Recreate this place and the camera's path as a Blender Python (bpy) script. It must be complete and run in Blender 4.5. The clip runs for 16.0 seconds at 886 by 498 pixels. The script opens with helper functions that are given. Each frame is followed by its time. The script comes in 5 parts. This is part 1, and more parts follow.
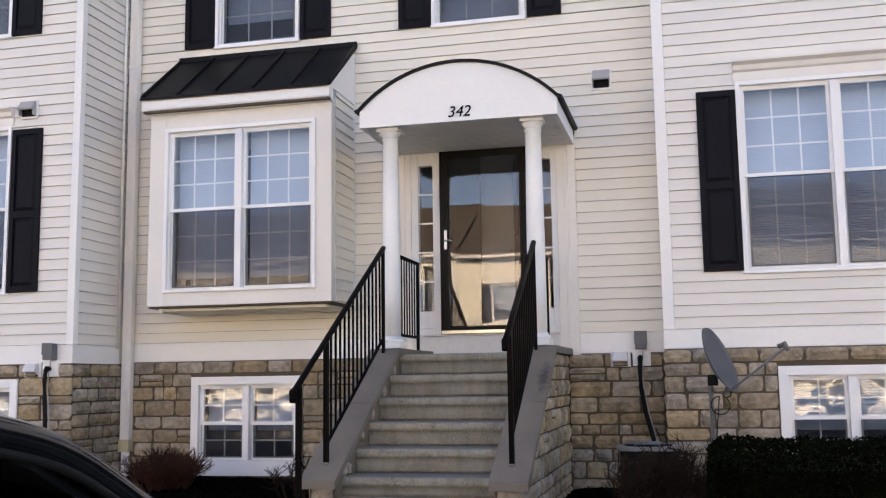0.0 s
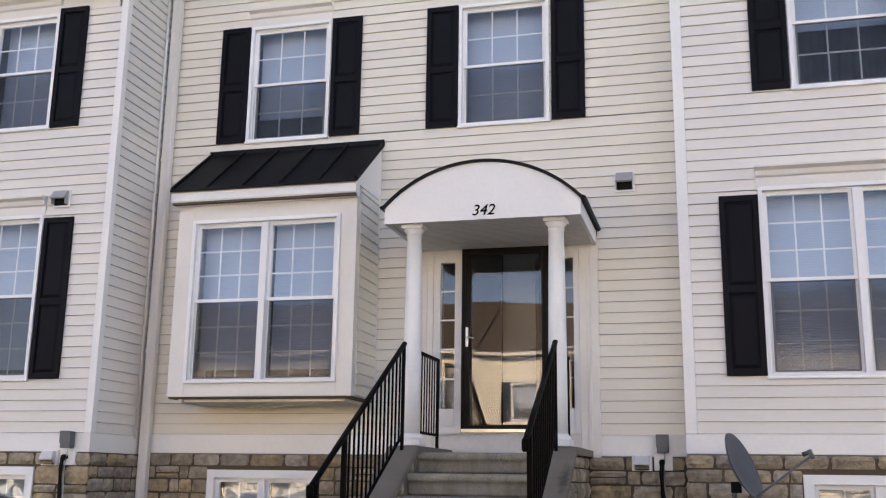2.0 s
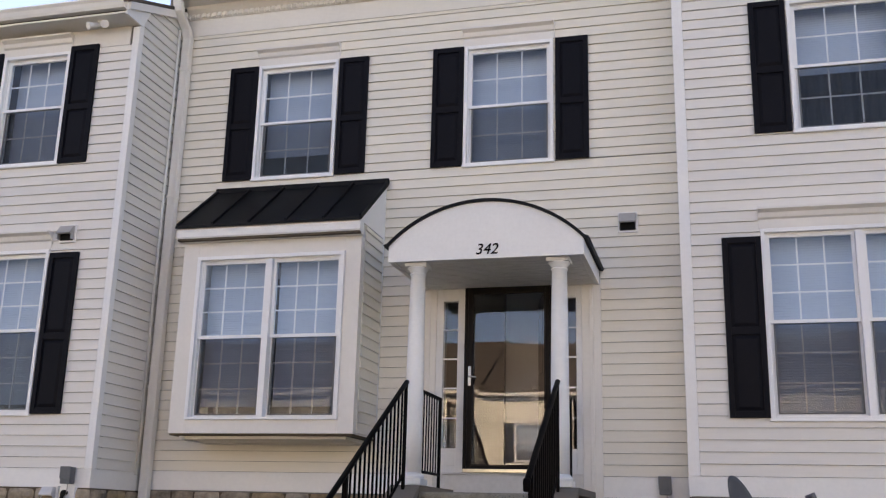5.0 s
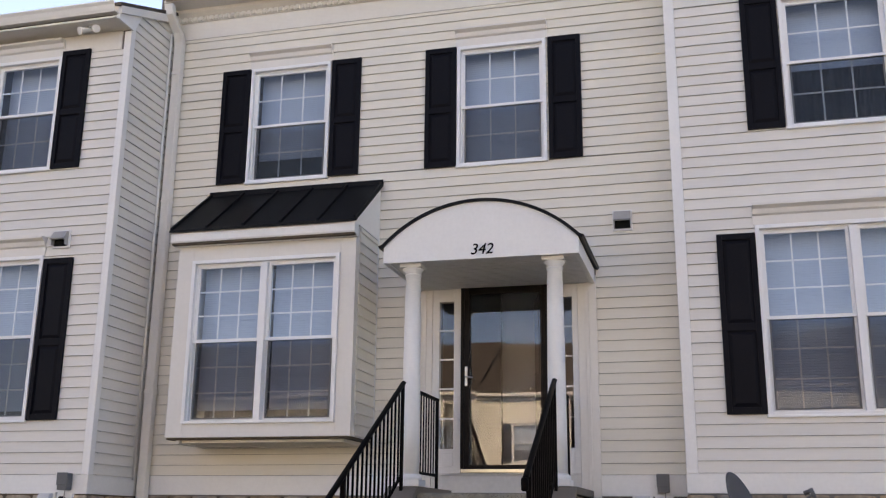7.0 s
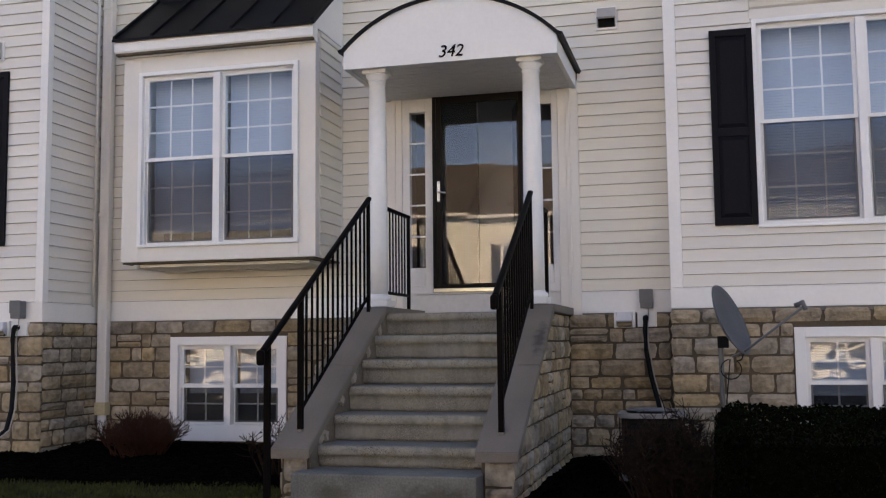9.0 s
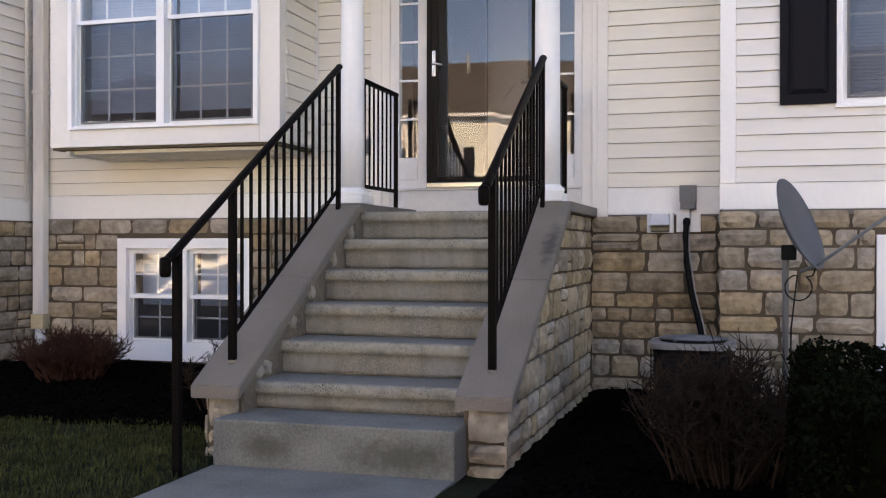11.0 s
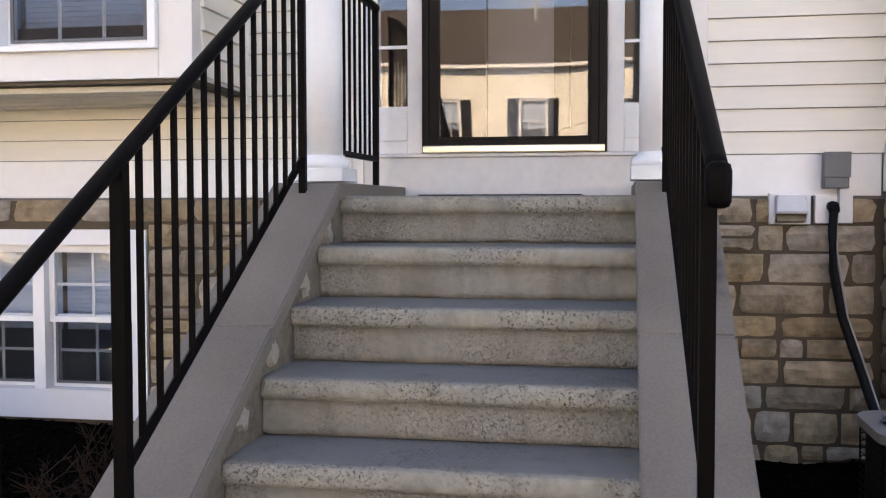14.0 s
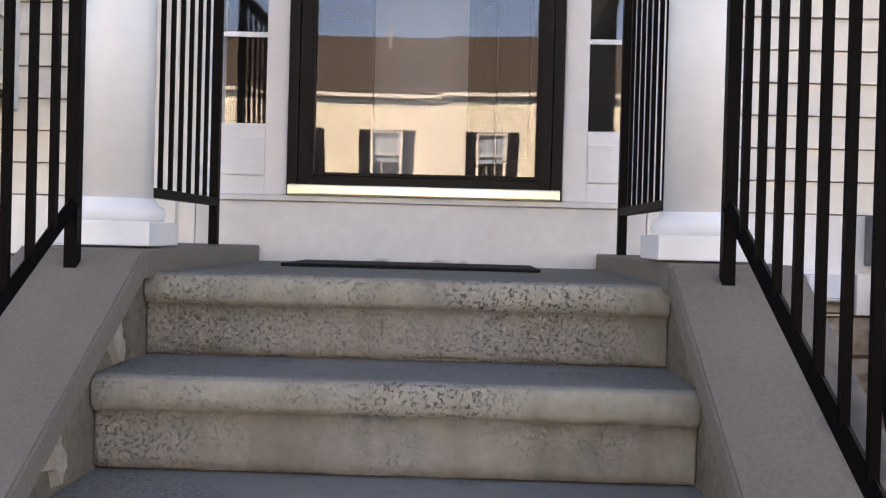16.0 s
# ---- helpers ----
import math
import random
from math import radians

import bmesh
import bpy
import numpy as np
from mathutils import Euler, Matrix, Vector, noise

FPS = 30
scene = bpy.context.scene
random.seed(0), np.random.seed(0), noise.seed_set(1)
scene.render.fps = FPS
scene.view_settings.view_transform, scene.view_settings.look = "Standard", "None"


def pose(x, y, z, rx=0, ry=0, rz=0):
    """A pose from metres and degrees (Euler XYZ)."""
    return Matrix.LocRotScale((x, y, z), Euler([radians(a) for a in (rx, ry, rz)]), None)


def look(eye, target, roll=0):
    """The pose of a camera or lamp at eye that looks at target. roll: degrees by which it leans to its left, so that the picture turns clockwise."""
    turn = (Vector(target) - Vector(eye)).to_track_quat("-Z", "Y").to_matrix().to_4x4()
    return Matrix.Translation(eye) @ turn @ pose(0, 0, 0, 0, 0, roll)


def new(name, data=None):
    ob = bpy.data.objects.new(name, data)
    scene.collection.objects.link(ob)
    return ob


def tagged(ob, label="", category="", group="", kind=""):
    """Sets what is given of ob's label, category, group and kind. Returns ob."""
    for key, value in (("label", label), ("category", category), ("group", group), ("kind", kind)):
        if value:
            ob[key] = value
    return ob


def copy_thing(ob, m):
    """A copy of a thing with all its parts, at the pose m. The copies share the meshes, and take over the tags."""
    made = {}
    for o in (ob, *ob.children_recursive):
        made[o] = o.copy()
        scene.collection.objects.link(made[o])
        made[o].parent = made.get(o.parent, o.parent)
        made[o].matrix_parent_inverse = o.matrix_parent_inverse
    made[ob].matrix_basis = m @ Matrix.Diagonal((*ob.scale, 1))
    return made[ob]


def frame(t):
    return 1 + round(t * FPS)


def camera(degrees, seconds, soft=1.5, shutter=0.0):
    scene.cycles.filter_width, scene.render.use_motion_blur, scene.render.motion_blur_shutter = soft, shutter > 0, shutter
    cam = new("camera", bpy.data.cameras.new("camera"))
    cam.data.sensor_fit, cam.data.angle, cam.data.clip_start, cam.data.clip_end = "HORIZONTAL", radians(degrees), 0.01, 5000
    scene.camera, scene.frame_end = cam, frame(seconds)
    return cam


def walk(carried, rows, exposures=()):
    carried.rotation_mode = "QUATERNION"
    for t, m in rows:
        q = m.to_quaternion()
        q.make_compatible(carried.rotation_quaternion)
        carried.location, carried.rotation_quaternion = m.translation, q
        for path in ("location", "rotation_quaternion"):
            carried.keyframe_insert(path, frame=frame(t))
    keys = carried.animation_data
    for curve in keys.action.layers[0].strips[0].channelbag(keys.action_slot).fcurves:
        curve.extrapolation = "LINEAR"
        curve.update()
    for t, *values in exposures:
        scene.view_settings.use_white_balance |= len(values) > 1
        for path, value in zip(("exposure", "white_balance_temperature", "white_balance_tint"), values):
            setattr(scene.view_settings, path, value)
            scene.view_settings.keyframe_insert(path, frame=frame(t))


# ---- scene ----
cam = camera(47.1, 16.0, soft=1.2)
PATH = [
    (0, (1.99, -10.072, 1.075), (1.521, -8.145, 1.331), -0.8),
    (0.5, (2.011, -10.089, 1.071), (1.534, -8.166, 1.345), -0.3),
    (1, (2.008, -10.091, 1.07), (1.525, -8.179, 1.403), 0.6),
    (1.5, (2.002, -10.102, 1.081), (1.508, -8.203, 1.466), 0.6),
    (2, (1.986, -10.107, 1.076), (1.485, -8.222, 1.518), 0.8),
    (2.5, (1.989, -10.12, 1.073), (1.489, -8.245, 1.555), 1.1),
    (3, (1.994, -10.131, 1.068), (1.491, -8.261, 1.569), 1.8),
    (3.5, (1.992, -10.134, 1.063), (1.488, -8.266, 1.568), 1.6),
    (6, (2.009, -10.128, 1.062), (1.505, -8.266, 1.59), 1.4),
    (6.5, (2.004, -10.132, 1.057), (1.507, -8.269, 1.589), 1.2),
    (7, (2.003, -10.119, 1.055), (1.506, -8.253, 1.575), 0.6),
    (7.5, (2.02, -10.068, 1.062), (1.528, -8.181, 1.507), 0.6),
    (8, (2.093, -9.904, 1.058), (1.578, -8.003, 1.404), 1.1),
    (8.5, (2.096, -9.704, 1.057), (1.581, -7.783, 1.265), 1.6),
    (9, (2.015, -9.374, 1.068), (1.519, -7.445, 1.25), -0.6),
    (9.5, (2.015, -9.004, 1.063), (1.573, -7.056, 1.163), -0.3),
    (10, (1.986, -8.567, 1.06), (1.503, -6.627, 1.118), 1.1),
    (10.2, (1.943, -8.387, 1.029), (1.463, -6.446, 1.063), 0.6),
    (12.3, (1.535, -6.34, 1.223), (0.843, -4.465, 1.159), -0.2),
    (12.5, (1.379, -6.174, 1.237), (0.699, -4.295, 1.149), -0.9),
    (13, (1.086, -5.881, 1.245), (0.482, -3.974, 1.232), -3.1),
    (13.5, (0.79, -5.488, 1.225), (0.275, -3.558, 1.139), -2.8),
    (14, (0.509, -5.11, 1.281), (0.166, -3.142, 1.192), -0.1),
    (14.5, (0.413, -4.74, 1.235), (0.169, -2.755, 1.25), -0.8),
    (15, (0.206, -4.245, 1.257), (0.035, -2.256, 1.136), 1.3),
    (15.2, (0.243, -4.084, 1.361), (0.0, -2.105, 1.209), -0.8),
    (15.5, (0.12, -3.809, 1.37), (0.008, -1.817, 1.242), -0.8),
    (16, (0.125, -3.44, 1.407), (0.081, -1.44, 1.384), 1.5),
]
EXPOSURES = [(t, stops + 0.40, 10000, 24) for t, stops in ((0, 2.02), (1.5, 1.92), (3.5, 1.53), (7.0, 1.50), (8.5, 1.42), (9.0, 1.48), (10.0, 1.78), (12.5, 2.47), (14.5, 2.48), (16.0, 2.46))]
walk(cam, [(t, look(eye, target, roll)) for t, eye, target, roll in PATH], EXPOSURES)

# ---- world, sun, exposure ----
SUN_ELEV, SUN_AZ = radians(33), radians(-20)      # azimuth from +y towards +x
world = bpy.data.worlds.new("sky_world")
scene.world = world
world.use_nodes = True
wn = world.node_tree.nodes
sky = wn.new("ShaderNodeTexSky")
sky.sky_type = "NISHITA"
sky.sun_disc = False
sky.sun_elevation, sky.sun_rotation = SUN_ELEV, SUN_AZ
sky.air_density, sky.dust_density, sky.ozone_density = 0.6, 0.0, 3.0
wn["Background"].inputs["Strength"].default_value = 0.125
world.node_tree.links.new(sky.outputs[0], wn["Background"].inputs["Color"])
sun = new("sun", bpy.data.lights.new("sun", "SUN"))
sun.data.energy, sun.data.angle, sun.data.color = 4.9, radians(0.5), (1.0, 0.965, 0.90)
sun_way = Vector((math.sin(SUN_AZ) * math.cos(SUN_ELEV), math.cos(SUN_AZ) * math.cos(SUN_ELEV), math.sin(SUN_ELEV)))
sun.matrix_world = look(sun_way * 60, (0, 0, 0))


# ---- materials ----
def material(name, base, rough=0.6, metal=0.0, vary=0.12, grain=40.0, stain=1.2, bump=0.15, dist=0.004, per_object=0.0, spec=0.4, tint=None, stretch=None):
    """A surface of two noise scales: grain and stains, with a fine relief."""
    m = bpy.data.materials.new(name)
    m.use_nodes = True
    n, l = m.node_tree.nodes, m.node_tree.links
    b = n["Principled BSDF"]
    b.inputs["Roughness"].default_value, b.inputs["Metallic"].default_value = rough, metal
    b.inputs["Specular IOR Level"].default_value = spec
    geo = n.new("ShaderNodeNewGeometry")
    pos = geo.outputs["Position"]
    if stretch:
        mp = n.new("ShaderNodeMapping")
        mp.inputs["Scale"].default_value = stretch
        l.new(pos, mp.inputs["Vector"])
        pos = mp.outputs[0]
    fine, coarse = n.new("ShaderNodeTexNoise"), n.new("ShaderNodeTexNoise")
    fine.inputs["Scale"].default_value, fine.inputs["Detail"].default_value = grain, 5
    coarse.inputs["Scale"].default_value, coarse.inputs["Detail"].default_value = stain, 4
    l.new(pos, fine.inputs["Vector"]), l.new(pos, coarse.inputs["Vector"])
    dark = tuple(c * (1 - vary) for c in base)
    light = tint if tint else tuple(min(1, c * (1 + vary)) for c in base)
    mixed = n.new("ShaderNodeMix")
    mixed.data_type = "RGBA"
    mixed.inputs[6].default_value, mixed.inputs[7].default_value = (*dark, 1), (*light, 1)
    add = n.new("ShaderNodeMath")
    add.operation = "ADD"
    half = n.new("ShaderNodeMath")
    half.operation = "MULTIPLY"
    half.inputs[1].default_value = 0.5
    l.new(fine.outputs[0], add.inputs[0]), l.new(coarse.outputs[0], add.inputs[1])
    l.new(add.outputs[0], half.inputs[0])
    ramp = n.new("ShaderNodeMapRange")
    ramp.inputs[1].default_value, ramp.inputs[2].default_value = 0.32, 0.68
    l.new(half.outputs[0], ramp.inputs[0]), l.new(ramp.outputs[0], mixed.inputs[0])
    colour = mixed.outputs[2]
    if per_object:
        info, hsv, span = n.new("ShaderNodeObjectInfo"), n.new("ShaderNodeHueSaturation"), n.new("ShaderNodeMapRange")
        span.inputs[3].default_value, span.inputs[4].default_value = 1 - per_object, 1 + per_object
        l.new(info.outputs["Random"], span.inputs[0]), l.new(span.outputs[0], hsv.inputs["Value"])
        spread, wrap, sat = n.new("ShaderNodeMath"), n.new("ShaderNodeMath"), n.new("ShaderNodeMapRange")
        spread.operation, wrap.operation, spread.inputs[1].default_value = "MULTIPLY", "FRACT", 17.3
        sat.inputs[3].default_value, sat.inputs[4].default_value = 1 - per_object * 1.6, 1 + per_object
        l.new(info.outputs["Random"], spread.inputs[0]), l.new(spread.outputs[0], wrap.inputs[0]), l.new(wrap.outputs[0], sat.inputs[0]), l.new(sat.outputs[0], hsv.inputs["Saturation"])
        l.new(colour, hsv.inputs["Color"])
        colour = hsv.outputs[0]
    l.new(colour, b.inputs["Base Color"])
    if bump:
        bp = n.new("ShaderNodeBump")
        bp.inputs["Strength"].default_value, bp.inputs["Distance"].default_value = bump, dist
        l.new(fine.outputs[0], bp.inputs["Height"]), l.new(bp.outputs[0], b.inputs["Normal"])
    return m


def glass_material(name, tint=(1, 1, 1), ior=1.5, rough=0.0, wave=0.0, ripple=1.6):
    """A pane: clear, with the gloss of its two faces by Fresnel, and the slight waviness of sheet glass."""
    m = bpy.data.materials.new(name)
    m.use_nodes = True
    n, l = m.node_tree.nodes, m.node_tree.links
    n.remove(n["Principled BSDF"])
    clear, gloss, mix, fres = n.new("ShaderNodeBsdfTransparent"), n.new("ShaderNodeBsdfGlossy"), n.new("ShaderNodeMixShader"), n.new("ShaderNodeMapRange")
    clear.inputs[0].default_value = (*tint, 1)
    gloss.inputs["Roughness"].default_value = rough
    face, steep = n.new("ShaderNodeLayerWeight"), n.new("ShaderNodeMath")
    face.inputs[0].default_value, steep.operation, steep.inputs[1].default_value = 0.5, "POWER", 5
    l.new(face.outputs["Facing"], steep.inputs[0]), l.new(steep.outputs[0], fres.inputs[0])
    fres.inputs[3].default_value, fres.inputs[4].default_value = ((ior - 1) / (ior + 1)) ** 2, 1.0
    if wave:
        geo, no, bp = n.new("ShaderNodeNewGeometry"), n.new("ShaderNodeTexNoise"), n.new("ShaderNodeBump")
        no.inputs["Scale"].default_value, no.inputs["Detail"].default_value = ripple, 0
        bp.inputs["Strength"].default_value, bp.inputs["Distance"].default_value = 1.0, wave
        l.new(geo.outputs["Position"], no.inputs["Vector"]), l.new(no.outputs[0], bp.inputs["Height"])
        l.new(bp.outputs[0], gloss.inputs["Normal"])
    l.new(fres.outputs[0], mix.inputs[0]), l.new(clear.outputs[0], mix.inputs[1]), l.new(gloss.outputs[0], mix.inputs[2])
    l.new(mix.outputs[0], n["Material Output"].inputs["Surface"])
    return m


def screen_material(name):
    """Insect screen: fine dark mesh that lets part of the light through."""
    m = bpy.data.materials.new(name)
    m.use_nodes = True
    n, l = m.node_tree.nodes, m.node_tree.links
    b = n["Principled BSDF"]
    b.inputs["Base Color"].default_value, b.inputs["Roughness"].default_value = (0.020, 0.023, 0.030, 1), 0.8
    clear, mix = n.new("ShaderNodeBsdfTransparent"), n.new("ShaderNodeMixShader")
    mix.inputs[0].default_value = 0.25
    l.new(clear.outputs[0], mix.inputs[1]), l.new(b.outputs[0], mix.inputs[2])
    l.new(mix.outputs[0], n["Material Output"].inputs["Surface"])
    return m


def step_material(name, paste, worn, pitted, spread):
    """Old cast concrete: stained paste, lost and shown aggregate in patches, upward faces greyer from wear and painted
    sky sheen.
    """
    m = material(name, paste, 0.9, vary=0.2, grain=38, stain=3.4, bump=0.4, dist=0.003, spec=0.2)
    n, l = m.node_tree.nodes, m.node_tree.links
    b = n["Principled BSDF"]
    where = n.new("ShaderNodeNewGeometry").outputs["Position"]

    def noisy(scale, detail, lo, hi, top, stretch=None):
        """A patchy mask from noise between two levels."""
        t, r = n.new("ShaderNodeTexNoise"), n.new("ShaderNodeMapRange")
        t.inputs["Scale"].default_value, t.inputs["Detail"].default_value = scale, detail
        r.inputs[1].default_value, r.inputs[2].default_value, r.inputs[4].default_value = lo, hi, top
        src = where
        if stretch:
            mp = n.new("ShaderNodeMapping")
            mp.inputs["Scale"].default_value = stretch
            l.new(where, mp.inputs["Vector"])
            src = mp.outputs[0]
        l.new(src, t.inputs["Vector"]), l.new(t.outputs[0], r.inputs[0])
        return r.outputs[0]

    def times(p, q):
        k = n.new("ShaderNodeMath")
        k.operation = "MULTIPLY"
        l.new(p, k.inputs[0])
        if isinstance(q, float):
            k.inputs[1].default_value = q
        else:
            l.new(q, k.inputs[1])
        return k.outputs[0]

    def tinted(mask, colour, under):
        x = n.new("ShaderNodeMix")
        x.data_type = "RGBA"
        x.inputs[7].default_value = (*colour, 1)
        l.new(mask, x.inputs[0]), l.new(under, x.inputs[6])
        return x.outputs[2]

    def grains(scale, lo, hi):
        """Small uneven specks, where a rough noise passes a level."""
        t, r = n.new("ShaderNodeTexNoise"), n.new("ShaderNodeMapRange")
        t.inputs["Scale"].default_value, t.inputs["Detail"].default_value, t.inputs["Roughness"].default_value, t.inputs["Distortion"].default_value = scale, 4, 0.62, 0.6
        r.inputs[1].default_value, r.inputs[2].default_value = lo, hi
        l.new(where, t.inputs["Vector"]), l.new(t.outputs[0], r.inputs[0])
        return r.outputs[0]

    colour = b.inputs["Base Color"].links[0].from_socket
    colour = tinted(noisy(1.0, 5, 0.48, 0.72, 0.5, (10, 10, 2.4)), (0.12, 0.10, 0.072), colour)
    colour = tinted(noisy(2.3, 4, 0.52, 0.70, 0.45), (0.25, 0.25, 0.245), colour)
    area = noisy(spread, 4, 0.38, 0.60, 1.0)
    pits = times(times(grains(112, 0.55, 0.635), area), pitted)
    small = times(grains(170, 0.655, 0.70), 0.6)
    pale = times(times(grains(130, 0.45, 0.36), area), 0.55)
    colour = tinted(pale, (0.46, 0.42, 0.35), colour)
    # Upward faces take the tread tint: foot wear plus a painted sky sheen.
    sides, up = n.new("ShaderNodeSeparateXYZ"), n.new("ShaderNodeMapRange")
    l.new(n.new("ShaderNodeNewGeometry").outputs["True Normal"], sides.inputs[0])
    up.inputs[1].default_value, up.inputs[2].default_value, up.inputs[4].default_value = 0.80, 0.97, 0.8
    l.new(sides.outputs[2], up.inputs[0])
    colour = tinted(up.outputs[0], worn, colour)
    colour = tinted(noisy(9, 5, 0.60, 0.72, 0.35), (0.09, 0.085, 0.075), colour)
    colour = tinted(pits, (0.05, 0.042, 0.034), colour)
    colour = tinted(small, (0.08, 0.068, 0.055), colour)
    l.new(colour, b.inputs["Base Color"])
    dent = n.new("ShaderNodeBump")
    dent.invert = True
    dent.inputs["Strength"].default_value, dent.inputs["Distance"].default_value = 0.8, 0.007
    l.new(pits, dent.inputs["Height"]), l.new(b.inputs["Normal"].links[0].from_socket, dent.inputs["Normal"])
    l.new(dent.outputs[0], b.inputs["Normal"])
    return m


SIDING = material("cream_vinyl_siding", (0.73, 0.695, 0.645), 0.5, vary=0.035, grain=18, stain=0.7, bump=0.05, dist=0.002, per_object=0.02, stretch=(0.25, 1, 3))
CREAMSIDING = material("warm_cream_vinyl_siding", (0.745, 0.70, 0.615), 0.5, vary=0.035, grain=18, stain=0.7, bump=0.05, dist=0.002, per_object=0.02, stretch=(0.25, 1, 3))
WHITE = material("white_painted_trim", (0.80, 0.79, 0.77), 0.45, vary=0.035, grain=30, stain=2.0, bump=0.04, dist=0.002)
# White trim darkened in its colour for the shade under the portico.
SHADEWHITE = material("porch_shaded_white_board", (0.62, 0.60, 0.575), 0.55, vary=0.07, grain=24, stain=3.0, bump=0.06, dist=0.002)
# Door white, a little darker to hold some of the porch shade.
SHADEDOORWHITE = material("porch_shaded_door_white", (0.70, 0.69, 0.675), 0.5, vary=0.04, grain=30, stain=2.0, bump=0.04, dist=0.002)
VINYL = material("white_vinyl_window_frame", (0.82, 0.82, 0.82), 0.4, vary=0.02, grain=20, stain=2, bump=0.02)
TRIMCREAM = material("cream_trim_board", (0.74, 0.71, 0.665), 0.5, vary=0.03, grain=25, stain=1.5, bump=0.03)
SHUTTER = material("black_vinyl_shutter", (0.006, 0.006, 0.009), 0.55, vary=0.2, grain=60, stain=2, bump=0.08, dist=0.002, spec=0.10)
BLACKIRON = material("black_painted_iron", (0.0042, 0.0028, 0.0025), 0.5, vary=0.25, grain=90, stain=5, bump=0.12, dist=0.001, spec=0.04)
METALROOF = material("black_standing_seam_metal", (0.006, 0.006, 0.007), 0.5, vary=0.2, grain=30, stain=3, bump=0.04, spec=0.12)
STONE = material("tan_split_faced_stone", (0.318, 0.25, 0.175), 0.9, vary=0.42, grain=19, stain=6, bump=0.9, dist=0.024, per_object=0.22, spec=0.2)
MORTAR = material("brown_mortar", (0.105, 0.080, 0.056), 0.95, vary=0.2, grain=80, stain=4, bump=0.5, dist=0.004, spec=0.08)
STEPS = step_material("stained_tan_concrete", (0.245, 0.224, 0.182), (0.20, 0.190, 0.172), 0.6, 2.8)
NOSES = step_material("worn_pitted_concrete", (0.305, 0.280, 0.226), (0.22, 0.207, 0.182), 0.9, 3.6)
FLAKE = material("pale_broken_mortar", (0.34, 0.30, 0.245), 0.92, vary=0.2, grain=60, stain=12, bump=0.5, dist=0.004, spec=0.1)
SIDEMORTAR = material("tan_brown_render", (0.17, 0.14, 0.105), 0.92, vary=0.3, grain=45, stain=9, bump=0.7, dist=0.01, spec=0.1)
COPING = material("smooth_grey_coping_stone", (0.186, 0.156, 0.127), 0.8, vary=0.2, grain=120, stain=2.6, bump=0.15, dist=0.002)


def stain_on(m, middle, size, colour, amount):
    """A dark growth of uneven outline at one place of a surface."""
    n, l = m.node_tree.nodes, m.node_tree.links
    b = n["Principled BSDF"]
    geo, off, div, length = n.new("ShaderNodeNewGeometry"), n.new("ShaderNodeVectorMath"), n.new("ShaderNodeVectorMath"), n.new("ShaderNodeVectorMath")
    off.operation, div.operation, length.operation = "SUBTRACT", "DIVIDE", "LENGTH"
    off.inputs[1].default_value, div.inputs[1].default_value = middle, size
    l.new(geo.outputs["Position"], off.inputs[0]), l.new(off.outputs[0], div.inputs[0]), l.new(div.outputs[0], length.inputs[0])
    blot, rim, edge = n.new("ShaderNodeTexNoise"), n.new("ShaderNodeMath"), n.new("ShaderNodeMapRange")
    blot.inputs["Scale"].default_value, blot.inputs["Detail"].default_value = 22, 5
    rim.operation = "ADD"
    l.new(geo.outputs["Position"], blot.inputs["Vector"]), l.new(length.outputs["Value"], rim.inputs[0]), l.new(blot.outputs[0], rim.inputs[1])
    edge.inputs[1].default_value, edge.inputs[2].default_value, edge.inputs[3].default_value, edge.inputs[4].default_value = 0.75, 1.35, amount, 0
    l.new(rim.outputs[0], edge.inputs[0])
    mix = n.new("ShaderNodeMix")
    mix.data_type = "RGBA"
    mix.inputs[7].default_value = (*colour, 1)
    l.new(edge.outputs[0], mix.inputs[0]), l.new(b.inputs["Base Color"].links[0].from_socket, mix.inputs[6]), l.new(mix.outputs[2], b.inputs["Base Color"])


stain_on(COPING, (0.80, -1.72, 1.08), (0.07, 0.34, 0.3), (0.05, 0.046, 0.042), 0.8)
CONCRETE = material("grey_walk_concrete", (0.168, 0.163, 0.143), 0.88, vary=0.36, grain=70, stain=3.6, bump=0.5, dist=0.004)
for sx, sw in ((-0.16, 0.05), (0.03, 0.08), (0.12, 0.03)):
    stain_on(SHADEWHITE, (sx, -0.03, 1.318), (sw, 0.02, 0.016), (0.20, 0.15, 0.10), 0.7)
stain_on(CONCRETE, (-0.36, -3.10, 0.10), (0.20, 0.06, 0.10), (0.05, 0.05, 0.03), 0.6)
stain_on(CONCRETE, (0.34, -3.10, 0.09), (0.42, 0.06, 0.12), (0.05, 0.05, 0.03), 0.65)
ASPHALT = material("asphalt", (0.05, 0.05, 0.052), 0.85, vary=0.25, grain=160, stain=0.8, bump=0.5, dist=0.004, spec=0.08)
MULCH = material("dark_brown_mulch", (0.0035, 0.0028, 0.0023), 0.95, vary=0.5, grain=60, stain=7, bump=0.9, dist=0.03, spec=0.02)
SOIL = material("lawn_soil", (0.014, 0.016, 0.007), 0.95, vary=0.4, grain=50, stain=2.5, bump=0.8, dist=0.02, spec=0.08)
GRASS = material("winter_grass", (0.056, 0.058, 0.018), 0.8, vary=0.65, grain=11, stain=5, bump=0, spec=0.08)
TWIG = material("red_brown_twig", (0.05, 0.022, 0.015), 0.85, vary=0.35, grain=30, stain=4, bump=0.2, spec=0.08)
